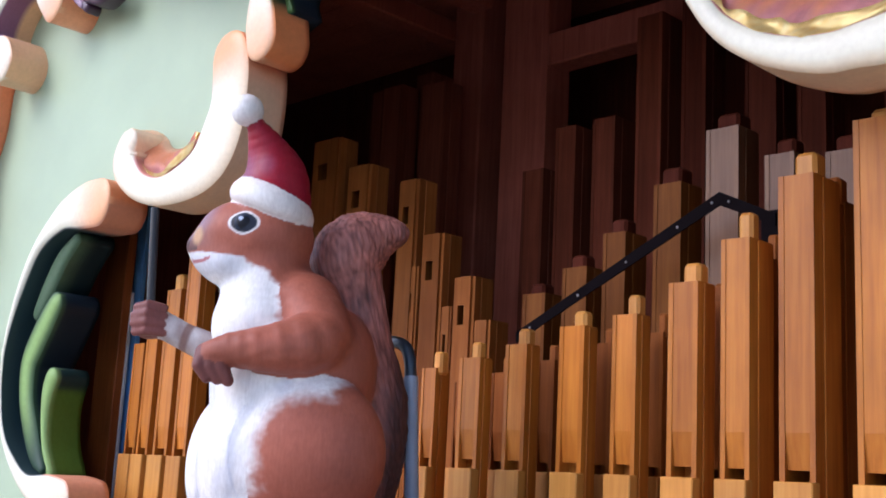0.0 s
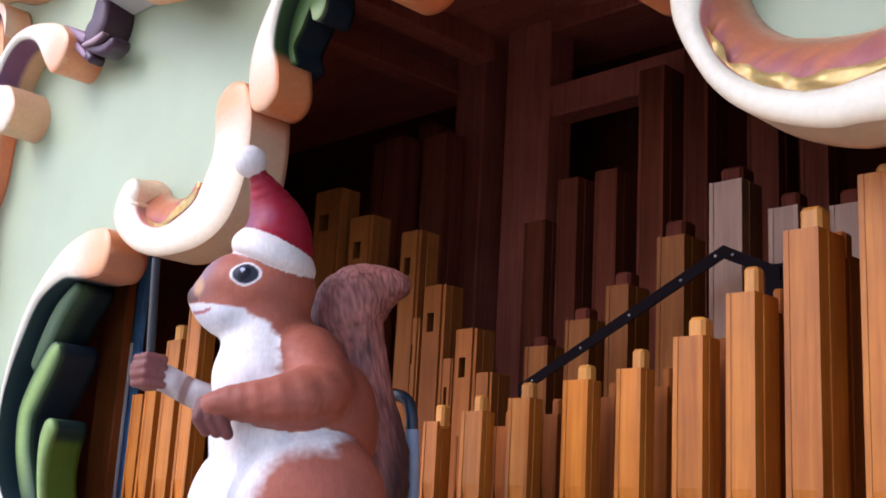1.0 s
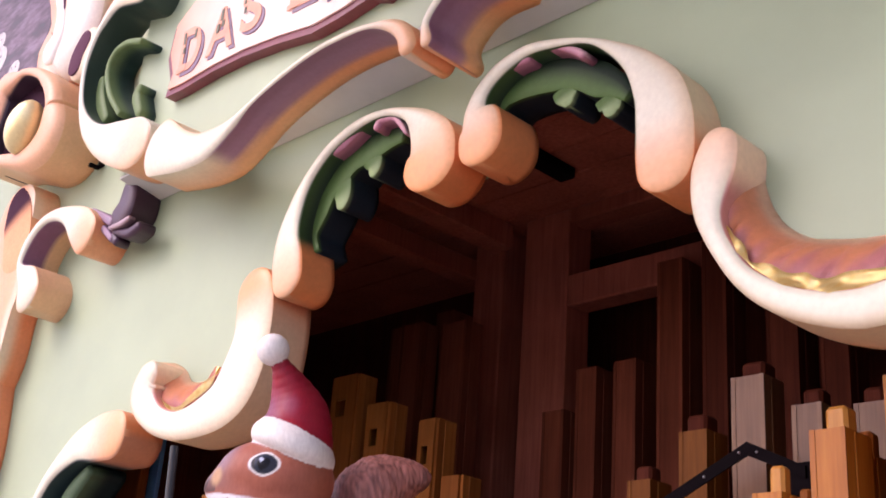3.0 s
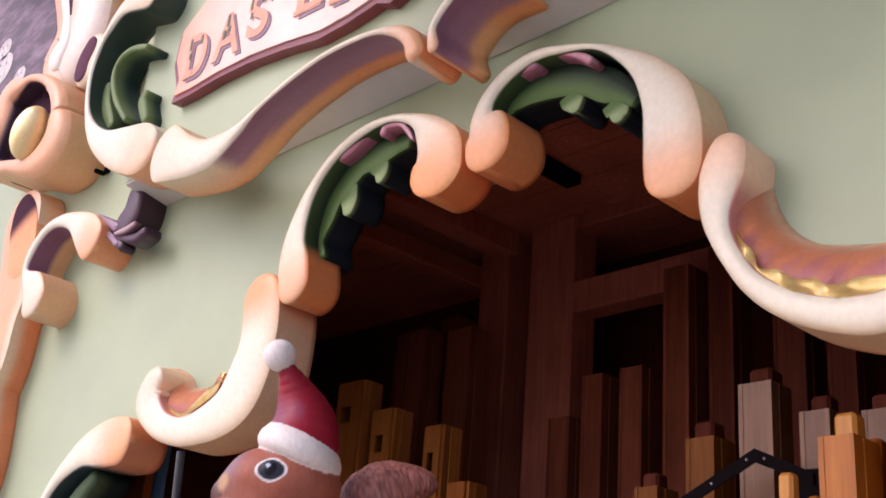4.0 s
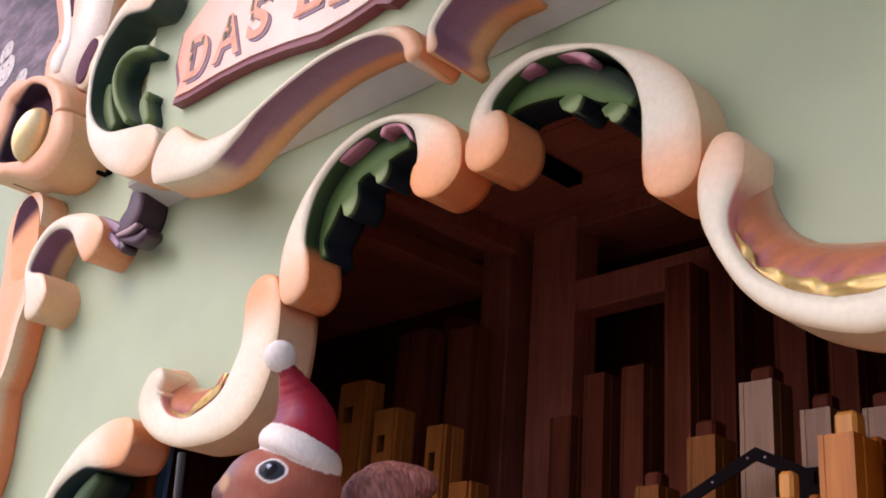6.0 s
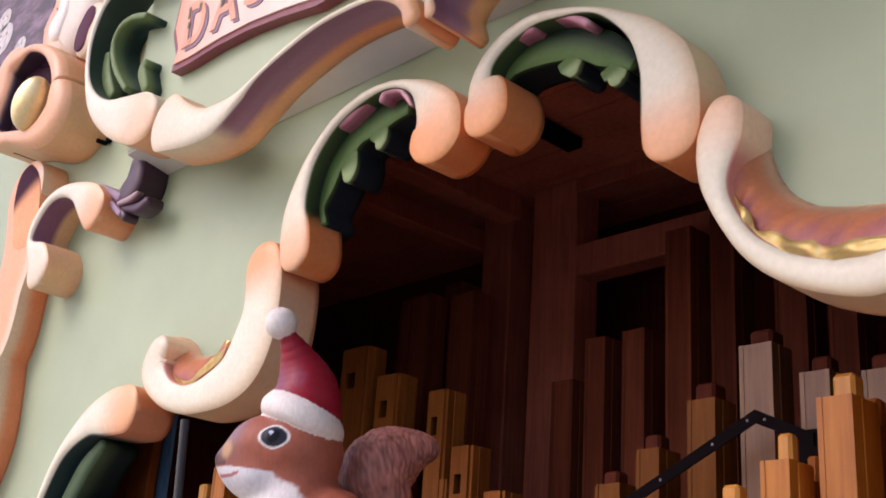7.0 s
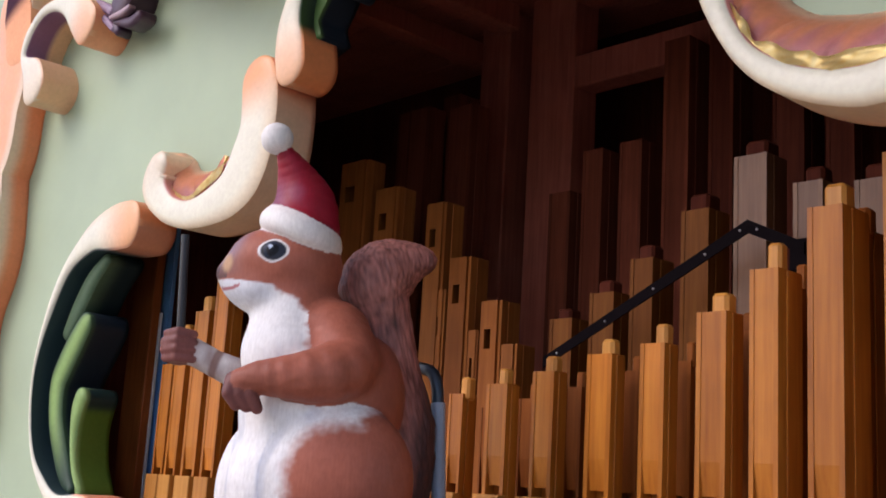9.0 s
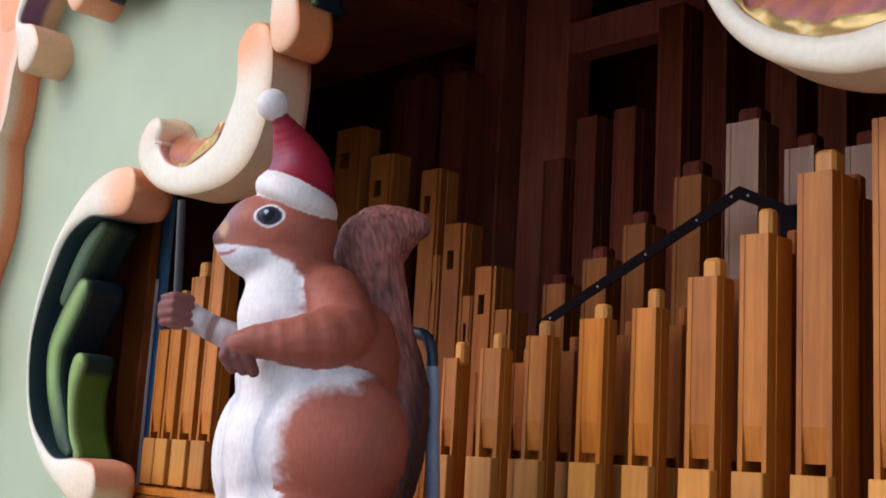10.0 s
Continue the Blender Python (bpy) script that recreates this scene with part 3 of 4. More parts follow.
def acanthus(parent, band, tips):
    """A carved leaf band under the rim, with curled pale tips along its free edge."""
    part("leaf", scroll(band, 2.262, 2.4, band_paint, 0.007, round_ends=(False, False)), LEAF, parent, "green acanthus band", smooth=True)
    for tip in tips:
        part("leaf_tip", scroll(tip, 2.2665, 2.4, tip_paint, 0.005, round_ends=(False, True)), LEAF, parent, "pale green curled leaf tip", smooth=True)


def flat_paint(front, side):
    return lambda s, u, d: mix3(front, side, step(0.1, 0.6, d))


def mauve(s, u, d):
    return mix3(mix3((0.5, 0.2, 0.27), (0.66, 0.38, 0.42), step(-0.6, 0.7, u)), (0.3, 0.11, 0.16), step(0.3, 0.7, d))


def shell(edges, y0, y1, seed):
    """The folded pink lining that runs from the rim's inner edge back to the wall."""
    bm = bmesh.new()
    lay = bm.verts.layers.float_color.new("paint")
    rows, n = [], 9
    for i, e in enumerate(spline(edges, 10)):
        row = []
        for k in range(n + 1):
            f = k / n
            fold = noise.noise((i * 0.16 + seed, f * 0.8, seed))
            crease = -0.012 * (1 - 0.6 * f) * max(0, math.sin(i * 0.37 + 1.4 * f + 4 * fold)) ** 10
            y = y0 + (y1 - y0) * (f ** 1.4) - 0.022 * math.sin(math.pi * f) + 0.012 * fold * math.sin(math.pi * f) - crease
            v = bm.verts.new((e[0] + (e[2] - e[0]) * f, y, e[1] + (e[3] - e[1]) * f))
            c = mix3((0.74, 0.3, 0.29), (0.92, 0.4, 0.2), step(0.05, 0.6, f + 0.6 * fold))
            v[lay] = (*mix3(c, (0.95, 0.7, 0.46), step(0.72, 0.95, f)), 1)
            row.append(v)
        rows.append(row)
    for a, c in zip(rows, rows[1:]):
        for k in range(n):
            bm.faces.new((a[k], a[k + 1], c[k + 1], c[k]))
    bmesh.ops.solidify(bm, geom=bm.faces[:], thickness=-0.006)
    return bm


def gilt_edge(edges, y0, reach, seed):
    """A wavy gilded fillet along the inner edge of a cup scroll."""
    bm = bmesh.new()
    lay = bm.verts.layers.float_color.new("paint")
    rows = []
    for i, e in enumerate(spline(edges, 12)):
        wave = reach * (0.85 + 0.16 * math.sin(i * 0.23 + seed) + 0.45 * noise.noise((i * 0.09, seed, 0)))
        row = []
        for k in range(5):
            f = wave * k / 4 - 0.12
            y = y0 + 0.006 * math.sin(k * 1.1 + i * 0.3) - 0.008 * (k == 4)
            v = bm.verts.new((e[0] + (e[2] - e[0]) * f, y + 0.02 * k / 4, e[1] + (e[3] - e[1]) * f))
            v[lay] = (*mix3((0.86, 0.64, 0.2), (0.95, 0.84, 0.42), 0.5 + noise.noise((i * 0.3, k, seed))), 1)
            row.append(v)
        rows.append(row)
    for a, c in zip(rows, rows[1:]):
        for k in range(4):
            bm.faces.new((a[k], a[k + 1], c[k + 1], c[k]))
    bmesh.ops.solidify(bm, geom=bm.faces[:], thickness=-0.004)
    return bm


o = ornament("cream and orange carved leaf scroll with green inside, beside the opening")
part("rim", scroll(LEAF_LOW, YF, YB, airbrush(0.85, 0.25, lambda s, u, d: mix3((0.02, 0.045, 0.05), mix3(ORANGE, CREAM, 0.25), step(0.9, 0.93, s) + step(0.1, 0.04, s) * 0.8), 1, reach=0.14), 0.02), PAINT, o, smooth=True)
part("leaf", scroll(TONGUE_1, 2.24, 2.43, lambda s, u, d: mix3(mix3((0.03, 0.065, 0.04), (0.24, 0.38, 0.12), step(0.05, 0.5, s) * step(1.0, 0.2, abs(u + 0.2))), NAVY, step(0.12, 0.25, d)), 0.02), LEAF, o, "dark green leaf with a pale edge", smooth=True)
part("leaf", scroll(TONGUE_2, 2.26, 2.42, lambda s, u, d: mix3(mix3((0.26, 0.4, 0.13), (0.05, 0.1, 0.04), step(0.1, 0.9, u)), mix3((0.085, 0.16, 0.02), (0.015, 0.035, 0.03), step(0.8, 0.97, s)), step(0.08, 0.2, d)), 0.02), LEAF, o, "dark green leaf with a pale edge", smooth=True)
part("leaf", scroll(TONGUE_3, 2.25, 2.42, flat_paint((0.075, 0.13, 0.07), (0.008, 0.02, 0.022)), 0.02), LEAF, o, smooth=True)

o = ornament("cream U-shaped carved scroll with a gilded edge and pink lining")
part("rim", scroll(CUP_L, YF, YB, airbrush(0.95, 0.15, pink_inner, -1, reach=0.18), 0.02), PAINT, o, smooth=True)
part("lining", shell(SHELL_L, 2.235, 2.336, 3.1), PAINT, o, "folded pink lining", smooth=True)
part("gilded_edge", gilt_edge(SHELL_L[1:], 2.212, 0.34, 5.0), GILT, o, "wavy gilded edge", smooth=True)

o = ornament("cream carved arch scroll with green acanthus inside and peach lobes")
part("rim", scroll(ARCH_L, YF, 2.352, airbrush(0.7, 1.0, lambda s, u, d: mix3(mix3(GREEN_M, GREEN_D, step(0.1, 0.5, d)), mix3(PEACH, ORANGE, 0.4), step(0.14, 0.06, s) + step(0.84, 0.9, s)), -1, reach=0.19), 0.02), PAINT, o, smooth=True)
acanthus(o, LEAF_ARCH_L, (TIP_L1, TIP_L2))
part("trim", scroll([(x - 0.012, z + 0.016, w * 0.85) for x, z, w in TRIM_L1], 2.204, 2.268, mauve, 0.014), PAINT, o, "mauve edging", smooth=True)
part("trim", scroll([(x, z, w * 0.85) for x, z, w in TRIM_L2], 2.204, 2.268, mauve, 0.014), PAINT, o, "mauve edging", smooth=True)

o = ornament("cream carved arch scroll with green acanthus inside and peach lobes")
part("rim", scroll(ARCH_R, YF, YB, airbrush(0.95, 0.8, lambda s, u, d: mix3(mix3(GREEN_M, GREEN_D, step(0.1, 0.5, d)), mix3(PEACH, ORANGE, 0.4), step(0.12, 0.06, s) + step(0.9, 0.95, s)), -1, reach=0.15), 0.02), PAINT, o, smooth=True)
acanthus(o, LEAF_ARCH_R, (TIP_R1, TIP_R2))
part("trim", scroll([(x - 0.012, z + 0.016, w * 0.85) for x, z, w in TRIM_R1], 2.204, 2.268, mauve, 0.014), PAINT, o, "mauve edging", smooth=True)
part("trim", scroll([(x, z, w * 0.85) for x, z, w in TRIM_R2], 2.204, 2.268, mauve, 0.014), PAINT, o, "mauve edging", smooth=True)

o = ornament("large cream U-shaped carved scroll with a gilded edge and pink lining")
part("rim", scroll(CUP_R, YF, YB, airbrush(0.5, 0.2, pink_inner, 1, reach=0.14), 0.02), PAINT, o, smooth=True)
part("lining", shell(SHELL_R, 2.235, 2.336, 7.7), PAINT, o, "folded pink lining", smooth=True)
part("gilded_edge", gilt_edge(SHELL_R[2:], 2.2, 0.34, 9.0), GILT, o, "wavy gilded edge", smooth=True)

# frieze
UF, UB = 2.0, 2.18


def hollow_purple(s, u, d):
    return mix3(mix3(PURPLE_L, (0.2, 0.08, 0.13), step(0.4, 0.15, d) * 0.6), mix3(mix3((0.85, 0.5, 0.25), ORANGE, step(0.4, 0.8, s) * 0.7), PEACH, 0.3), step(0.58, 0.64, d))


o = ornament("cream carved leaf scroll with green inside, on the frieze")
part("rim", scroll(FRIEZE_LEAF, UF - 0.012, UB, airbrush(0.3, 0.5, lambda s, u, d: mix3((0.03, 0.06, 0.045), CREAM, step(0.72, 0.8, s)), 1), 0.022), PAINT, o, smooth=True)
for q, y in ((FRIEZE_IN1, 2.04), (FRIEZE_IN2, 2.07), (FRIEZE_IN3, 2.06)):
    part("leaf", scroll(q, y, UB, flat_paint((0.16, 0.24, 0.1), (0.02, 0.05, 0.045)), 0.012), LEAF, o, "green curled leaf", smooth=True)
o = ornament("cream and orange carved wave scroll with purple hollow under the sign")
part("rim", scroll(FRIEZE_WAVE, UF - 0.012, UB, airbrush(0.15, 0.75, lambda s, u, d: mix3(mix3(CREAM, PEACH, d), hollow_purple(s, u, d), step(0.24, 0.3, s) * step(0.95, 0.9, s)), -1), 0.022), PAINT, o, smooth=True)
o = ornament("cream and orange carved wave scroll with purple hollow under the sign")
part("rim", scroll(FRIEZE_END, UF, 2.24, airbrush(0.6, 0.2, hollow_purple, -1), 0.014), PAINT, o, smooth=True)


# sign board
def sign_shape():
    half = [(-4.053, 3.952), (-4.035, 4.026), (-4.086, 4.147), (-4.07, 4.29), (-3.9, 4.40), (-3.7, 4.50), (-3.2, 4.56)]
    low = [(-3.93, 3.945), (-3.72, 3.95), (-3.506, 3.94), (-3.28, 3.91), (-3.066, 3.87), (-2.9, 3.872), (-2.75, 3.888), (-2.68, 3.858), (-2.55, 3.9)]
    pts = half + [(2 * MID - x, z) for x, z in reversed(half)] + [(2 * MID - x, z) for x, z in low] + list(reversed(low))
    return pts


def plate(pts, y0, y1, bevel=0.006):
    bm = bmesh.new()
    f = bm.faces.new([bm.verts.new((x, y0, z)) for x, z in pts])
    ex = bmesh.ops.extrude_face_region(bm, geom=[f])
    bmesh.ops.translate(bm, vec=(0, y1 - y0, 0), verts=[v for v in ex["geom"] if isinstance(v, bmesh.types.BMVert)])
    return bm


SIGNFACE, sn, sl, sb = node_mat("sign_paint", 0.45, 0, 0.1)
sv = mapped(sn, sl, (1, 1, 1))
sep = sn.new("ShaderNodeSeparateXYZ")
sl.new(sv, sep.inputs[0])
mr = sn.new("ShaderNodeMapRange")
mr.inputs[1].default_value, mr.inputs[2].default_value = -4.1, -3.2
sl.new(sep.outputs[0], mr.inputs[0])
wob = noise_node(sn, sl, sv, 5, 3)
sc = ramp(sn, sl, mr.outputs[0], [(0.0, (0.82, 0.3, 0.16)), (0.2, (0.84, 0.47, 0.34)), (0.5, (0.85, 0.6, 0.5)), (1.0, (0.86, 0.7, 0.62))])
sl.new(mixed(sn, sl, 1.0, sc, ramp(sn, sl, wob, [(0.3, (0.88, 0.86, 0.85)), (0.7, (1.05, 1.04, 1.03))]), "MULTIPLY"), sb.inputs["Base Color"])
MAROON = plain("maroon_edge", (0.2, 0.038, 0.055), 0.45)
LETTERFACE = plain("letter_peach", (0.72, 0.33, 0.2), 0.45)
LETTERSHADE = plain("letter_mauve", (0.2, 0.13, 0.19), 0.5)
LETTERDARK = plain("letter_olive", (0.1, 0.1, 0.05), 0.5)
sign = thing("sign_board", "peach sign board with maroon moulded edge and circus lettering", "sign")
part("edge", plate(sign_shape(), 2.1, 2.148), MAROON, sign, "maroon moulded edge")
cx, cz = MID, 4.22
part("face", plate([(cx + (x - cx) * 0.985, cz + 0.012 + (z - cz) * 0.95) for x, z in sign_shape()], 2.092, 2.12), SIGNFACE, sign)


def letter(ch, x, z, size, width, slope=-0.055):
    cu = bpy.data.curves.new("letter", "FONT")
    cu.body, cu.size, cu.extrude, cu.offset = ch, size * 1.37, 0.002, 0.006
    tmp = bpy.data.objects.new("tmp", cu)
    scene.collection.objects.link(tmp)
    dg = bpy.context.evaluated_depsgraph_get()
    me = bpy.data.meshes.new_from_object(tmp.evaluated_get(dg))
    bpy.data.objects.remove(tmp)
    xs = [v.co.x for v in me.vertices]
    sx = width / (max(xs) - min(xs))
    x00 = min(xs)
    out = []
    for k, (dx, dz, y, m) in enumerate(((0.02, -0.018, 2.0905, LETTERSHADE), (0, 0, 2.088, LETTERFACE))):
        mm = me.copy()
        mm.transform(Matrix(((sx, 0, 0, x + dx - x00 * sx), (0, 0, 1, y), (slope * sx, 1, 0, z + dz - slope * x00 * sx), (0, 0, 0, 1))))
        mm.materials.clear()
        mm.materials.append(m)
        out.append(mm)
    ob = part("letter", out[1], None, sign, "peach circus letter with mauve shadow")
    part("shadow", out[0], None, ob)
    x0, h = x + width * 0.3, size
    for k in range(3 if ch != "I" else 2):
        dx, dz = ((0.08, 0.62), (0.13, 0.4), (0.62, 0.66))[k] if ch != "A" else ((0.42, 0.66), (0.5, 0.5), (0.32, 0.4))[k]
        part("ornament_dab", boxes((x + width * dx, x + width * (dx + 0.1), 2.084, 2.0855, z + h * dz + slope * width * dx, z + h * (dz + (0.26, 0.14, 0.2)[k]) + slope * width * dx)), LETTERDARK, ob)
    # slab serifs at the feet and head
    if ch in "AS":
        return ob
    part("serif", boxes((x - width * 0.08, x + width * (1.08 if ch == "E" else 0.4), 2.0845, 2.0875, z - 0.004, z + size * 0.09)), LETTERFACE, ob)
    return ob


for ch, x, z, wd in (("D", -3.965, 4.03, 0.15), ("A", -3.765, 4.035, 0.19), ("S", -3.535, 4.05, 0.14), ("E", -3.21, 4.025, 0.15), ("I", -3.0, 3.985, 0.085)):
    letter(ch, x, z, 0.21, wd)

# column with gilt ball, curl and flower, to the side of the frieze
o = ornament("peach carved ring with a purple hollow and a gilded ball")
part("ring", scroll(RING, 2.06, 2.345, airbrush(0, 0, lambda s, u, d: PURPLE_D, 1, mid=(0.87, 0.46, 0.27), deep=(0.82, 0.23, 0.08)), 0.06, round_ends=(False, False)), PAINT, o, smooth=True)
part("hollow", scroll([(x, z, w * 0.9) for x, z, w in RINGHOLLOW[1:]], 2.17, 2.3, flat_paint((0.04, 0.012, 0.026), PURPLE_D), 0.006), MATTE, o, "dark purple hollow", smooth=True)
bmg = bmesh.new()
bmesh.ops.create_uvsphere(bmg, u_segments=40, v_segments=24, radius=1, matrix=Matrix.Translation((-5.364, 2.06, 4.222)) @ Matrix.Rotation(radians(25), 4, "Y") @ Matrix.Diagonal((0.094, 0.09, 0.145, 1)))
gl = bmg.verts.layers.float_color.new("paint")
for v in bmg.verts:
    v[gl] = (0.92, 0.78, 0.4, 1)
part("ball", bmg, GILT, o, "gilded ball", smooth=True)

o = ornament("peach and orange carved column scroll with a purple hollow")
part("rim", scroll(COLUMN, 2.19, 2.345, lambda s, u, d: mix3(mix3((0.87, 0.4, 0.19), CREAM, 0.6 * step(0.6, 0.95, u)), mix3((0.86, 0.5, 0.3), (0.84, 0.27, 0.11), step(0.05, 0.25, s)), step(0.2, 0.6, d)), 0.012), PAINT, o, smooth=True)
part("hollow", scroll(COLHOLLOW, 2.186, 2.3, lambda s, u, d: mix3((0.055, 0.018, 0.035), (0.86, 0.42, 0.23), step(0.22, 0.5, s)), 0.008), MATTE, o, "purple hollow fading to orange", smooth=True)
o = ornament("small peach carved curl with purple inside")
part("rim", scroll(CURL, 2.145, 2.36, airbrush(0.2, 0.75, lambda s, u, d: mix3(mix3(mix3((0.26, 0.12, 0.2), (0.84, 0.55, 0.3), step(0.55, 0.6, d)), (0.84, 0.5, 0.28), step(0.15, 0.12, s)), (0.84, 0.36, 0.18), step(0.72, 0.8, s)), -1), 0.02), PAINT, o, smooth=True)
o = ornament("dark purple carved flower beside the curl")


def plum(s, u, d):
    return mix3((0.06, 0.022, 0.048), (0.035, 0.013, 0.028), d)


def lilac(s, u, d):
    return mix3((0.36, 0.25, 0.36), (0.1, 0.045, 0.08), step(-0.6, 0.9, math.sin(u * 7)) * 0.8)


for q, y, yb, paint in ((PETAL1, 2.2, 2.342, plum), (PETAL2, 2.195, 2.28, plum), (KNOB, 2.2, 2.27, plum), (PETAL3, 2.195, 2.26, lilac), (PETAL4, 2.195, 2.26, lilac)):
    part("petal", scroll(q, y, yb, paint, 0.02), PAINT, o, smooth=True)
part("petal_edge", scroll(PETALEDGE, 2.176, 2.21, flat_paint((0.45, 0.32, 0.36), (0.2, 0.12, 0.14)), 0.008), PAINT, o, "pale lilac petal edge", smooth=True)
o = ornament("peach and white carved leaf above the ring")
part("rim", scroll(TOPLEAF, 2.1, 2.36, lambda s, u, d: mix3(mix3((0.86, 0.78, 0.68), (0.88, 0.45, 0.24), step(-0.7, 0.5, -u)), (0.84, 0.3, 0.12), step(0.2, 0.6, d)), 0.09), PAINT, o, smooth=True)
part("rib", scroll(TOPLEAF2, 2.085, 2.3, flat_paint((0.86, 0.83, 0.76), (0.6, 0.4, 0.34)), 0.03), PAINT, o, "off-white rib", smooth=True)
part("slit", scroll(TOPSLIT, 2.096, 2.2, flat_paint((0.1, 0.04, 0.07), PURPLE_D), 0.005, round_ends=(False, False)), MATTE, o, "dark purple slit", smooth=True)
o = ornament("small peach carved lobe with purple hollow")
part("rim", scroll(SMALLLOBE, 2.06, 2.3, flat_paint((0.86, 0.66, 0.46), ORANGE), 0.03), PAINT, o, smooth=True)
part("hollow", scroll([(x - 0.012, z, w * 0.6) for x, z, w in SMALLLOBE], 2.056, 2.2, flat_paint((0.12, 0.05, 0.08), PURPLE_D), 0.005), MATTE, o, "purple hollow", smooth=True)

# painted picture on the front
pic = thing("painting", "dark framed painting of purple rocks and pale spotted toadstools", "painting")
PICM, pn, pl, pb = node_mat("oil_paint", 0.5)
pv = mapped(pn, pl, (1.2, 1, 3.5))
pl.new(ramp(pn, pl, noise_node(pn, pl, pv, 2.2, 6, 0.65), [(0.3, (0.03, 0.07, 0.07)), (0.45, (0.07, 0.035, 0.05)), (0.55, (0.17, 0.1, 0.14)), (0.7, (0.3, 0.22, 0.28))]), pb.inputs["Base Color"])
part("canvas", boxes((-8.2, -5.93, 2.3, 2.336, 4.86, 6.0)), PICM, pic)
part("frame", boxes((-5.93, -5.89, 2.285, 2.338, 4.82, 6.0)), plain("dark_frame", (0.03, 0.015, 0.02), 0.5), pic)
part("frame", boxes((-8.2, -5.932, 2.285, 2.338, 4.82, 4.858)), bpy.data.materials["dark_frame"], pic)
SPOT = plain("toadstool_white", (0.62, 0.58, 0.55), 0.5, 0, 0.25, 25)
SPOTDARK = plain("toadstool_freckle", (0.12, 0.09, 0.1), 0.5)
for x, z, r in ((-6.688, 5.345, 0.06), (-6.64, 5.19, 0.085), (-6.346, 5.026, 0.052)):
    bms = bmesh.new()
    bmesh.ops.create_circle(bms, cap_ends=True, segments=20, radius=r, matrix=Matrix.Translation((x, 2.297, z)) @ Matrix.Rotation(radians(90), 4, "X") @ Matrix.Diagonal((1.5, 1.3, 1, 1)))
    stool = part("toadstool", bms, SPOT, pic)
    for k in range(3):
        bmf = bmesh.new()
        bmesh.ops.create_circle(bmf, cap_ends=True, segments=8, radius=r * 0.13, matrix=Matrix.Translation((x + r * 0.6 * math.cos(2.1 * k + 0.4), 2.294, z + r * 0.7 * math.sin(2.1 * k + 0.4))) @ Matrix.Rotation(radians(90), 4, "X"))
        part("freckle", bmf, SPOTDARK, stool)


# ---- squirrel figure: one modelled and painted body ----
def capsule(p, a, b, ra, rb):
    a, b = np.array(a), np.array(b)
    ab = b - a
    h = np.clip(((p - a) @ ab) / (ab @ ab), 0, 1)
    return np.linalg.norm(p - a - h[..., None] * ab, axis=-1) - (ra + (rb - ra) * h)


def ellipsoid(p, c, r, turn=0.0):
    q = p - np.array(c)
    if turn:
        k, s = math.cos(radians(turn)), math.sin(radians(turn))
        q = np.stack((q[..., 0] * k - q[..., 2] * s, q[..., 1], q[..., 0] * s + q[..., 2] * k), -1)
    k0 = np.linalg.norm(q / np.array(r), axis=-1)
    k1 = np.linalg.norm(q / np.array(r) ** 2, axis=-1) + 1e-9
    return k0 * (k0 - 1) / k1


def torus(p, c, rx, ry, minor, tall, turn):
    q = p - np.array(c)
    k, s = math.cos(radians(turn)), math.sin(radians(turn))
    x, y, z = q[..., 0] * k - q[..., 2] * s, q[..., 1], q[..., 0] * s + q[..., 2] * k
    rad = np.sqrt((x / rx) ** 2 + (y / ry) ** 2) + 1e-9
    flat = (rad - 1) * (rx + ry) / 2
    return (np.sqrt((flat / minor) ** 2 + (z / tall) ** 2) - 1) * min(minor, tall)


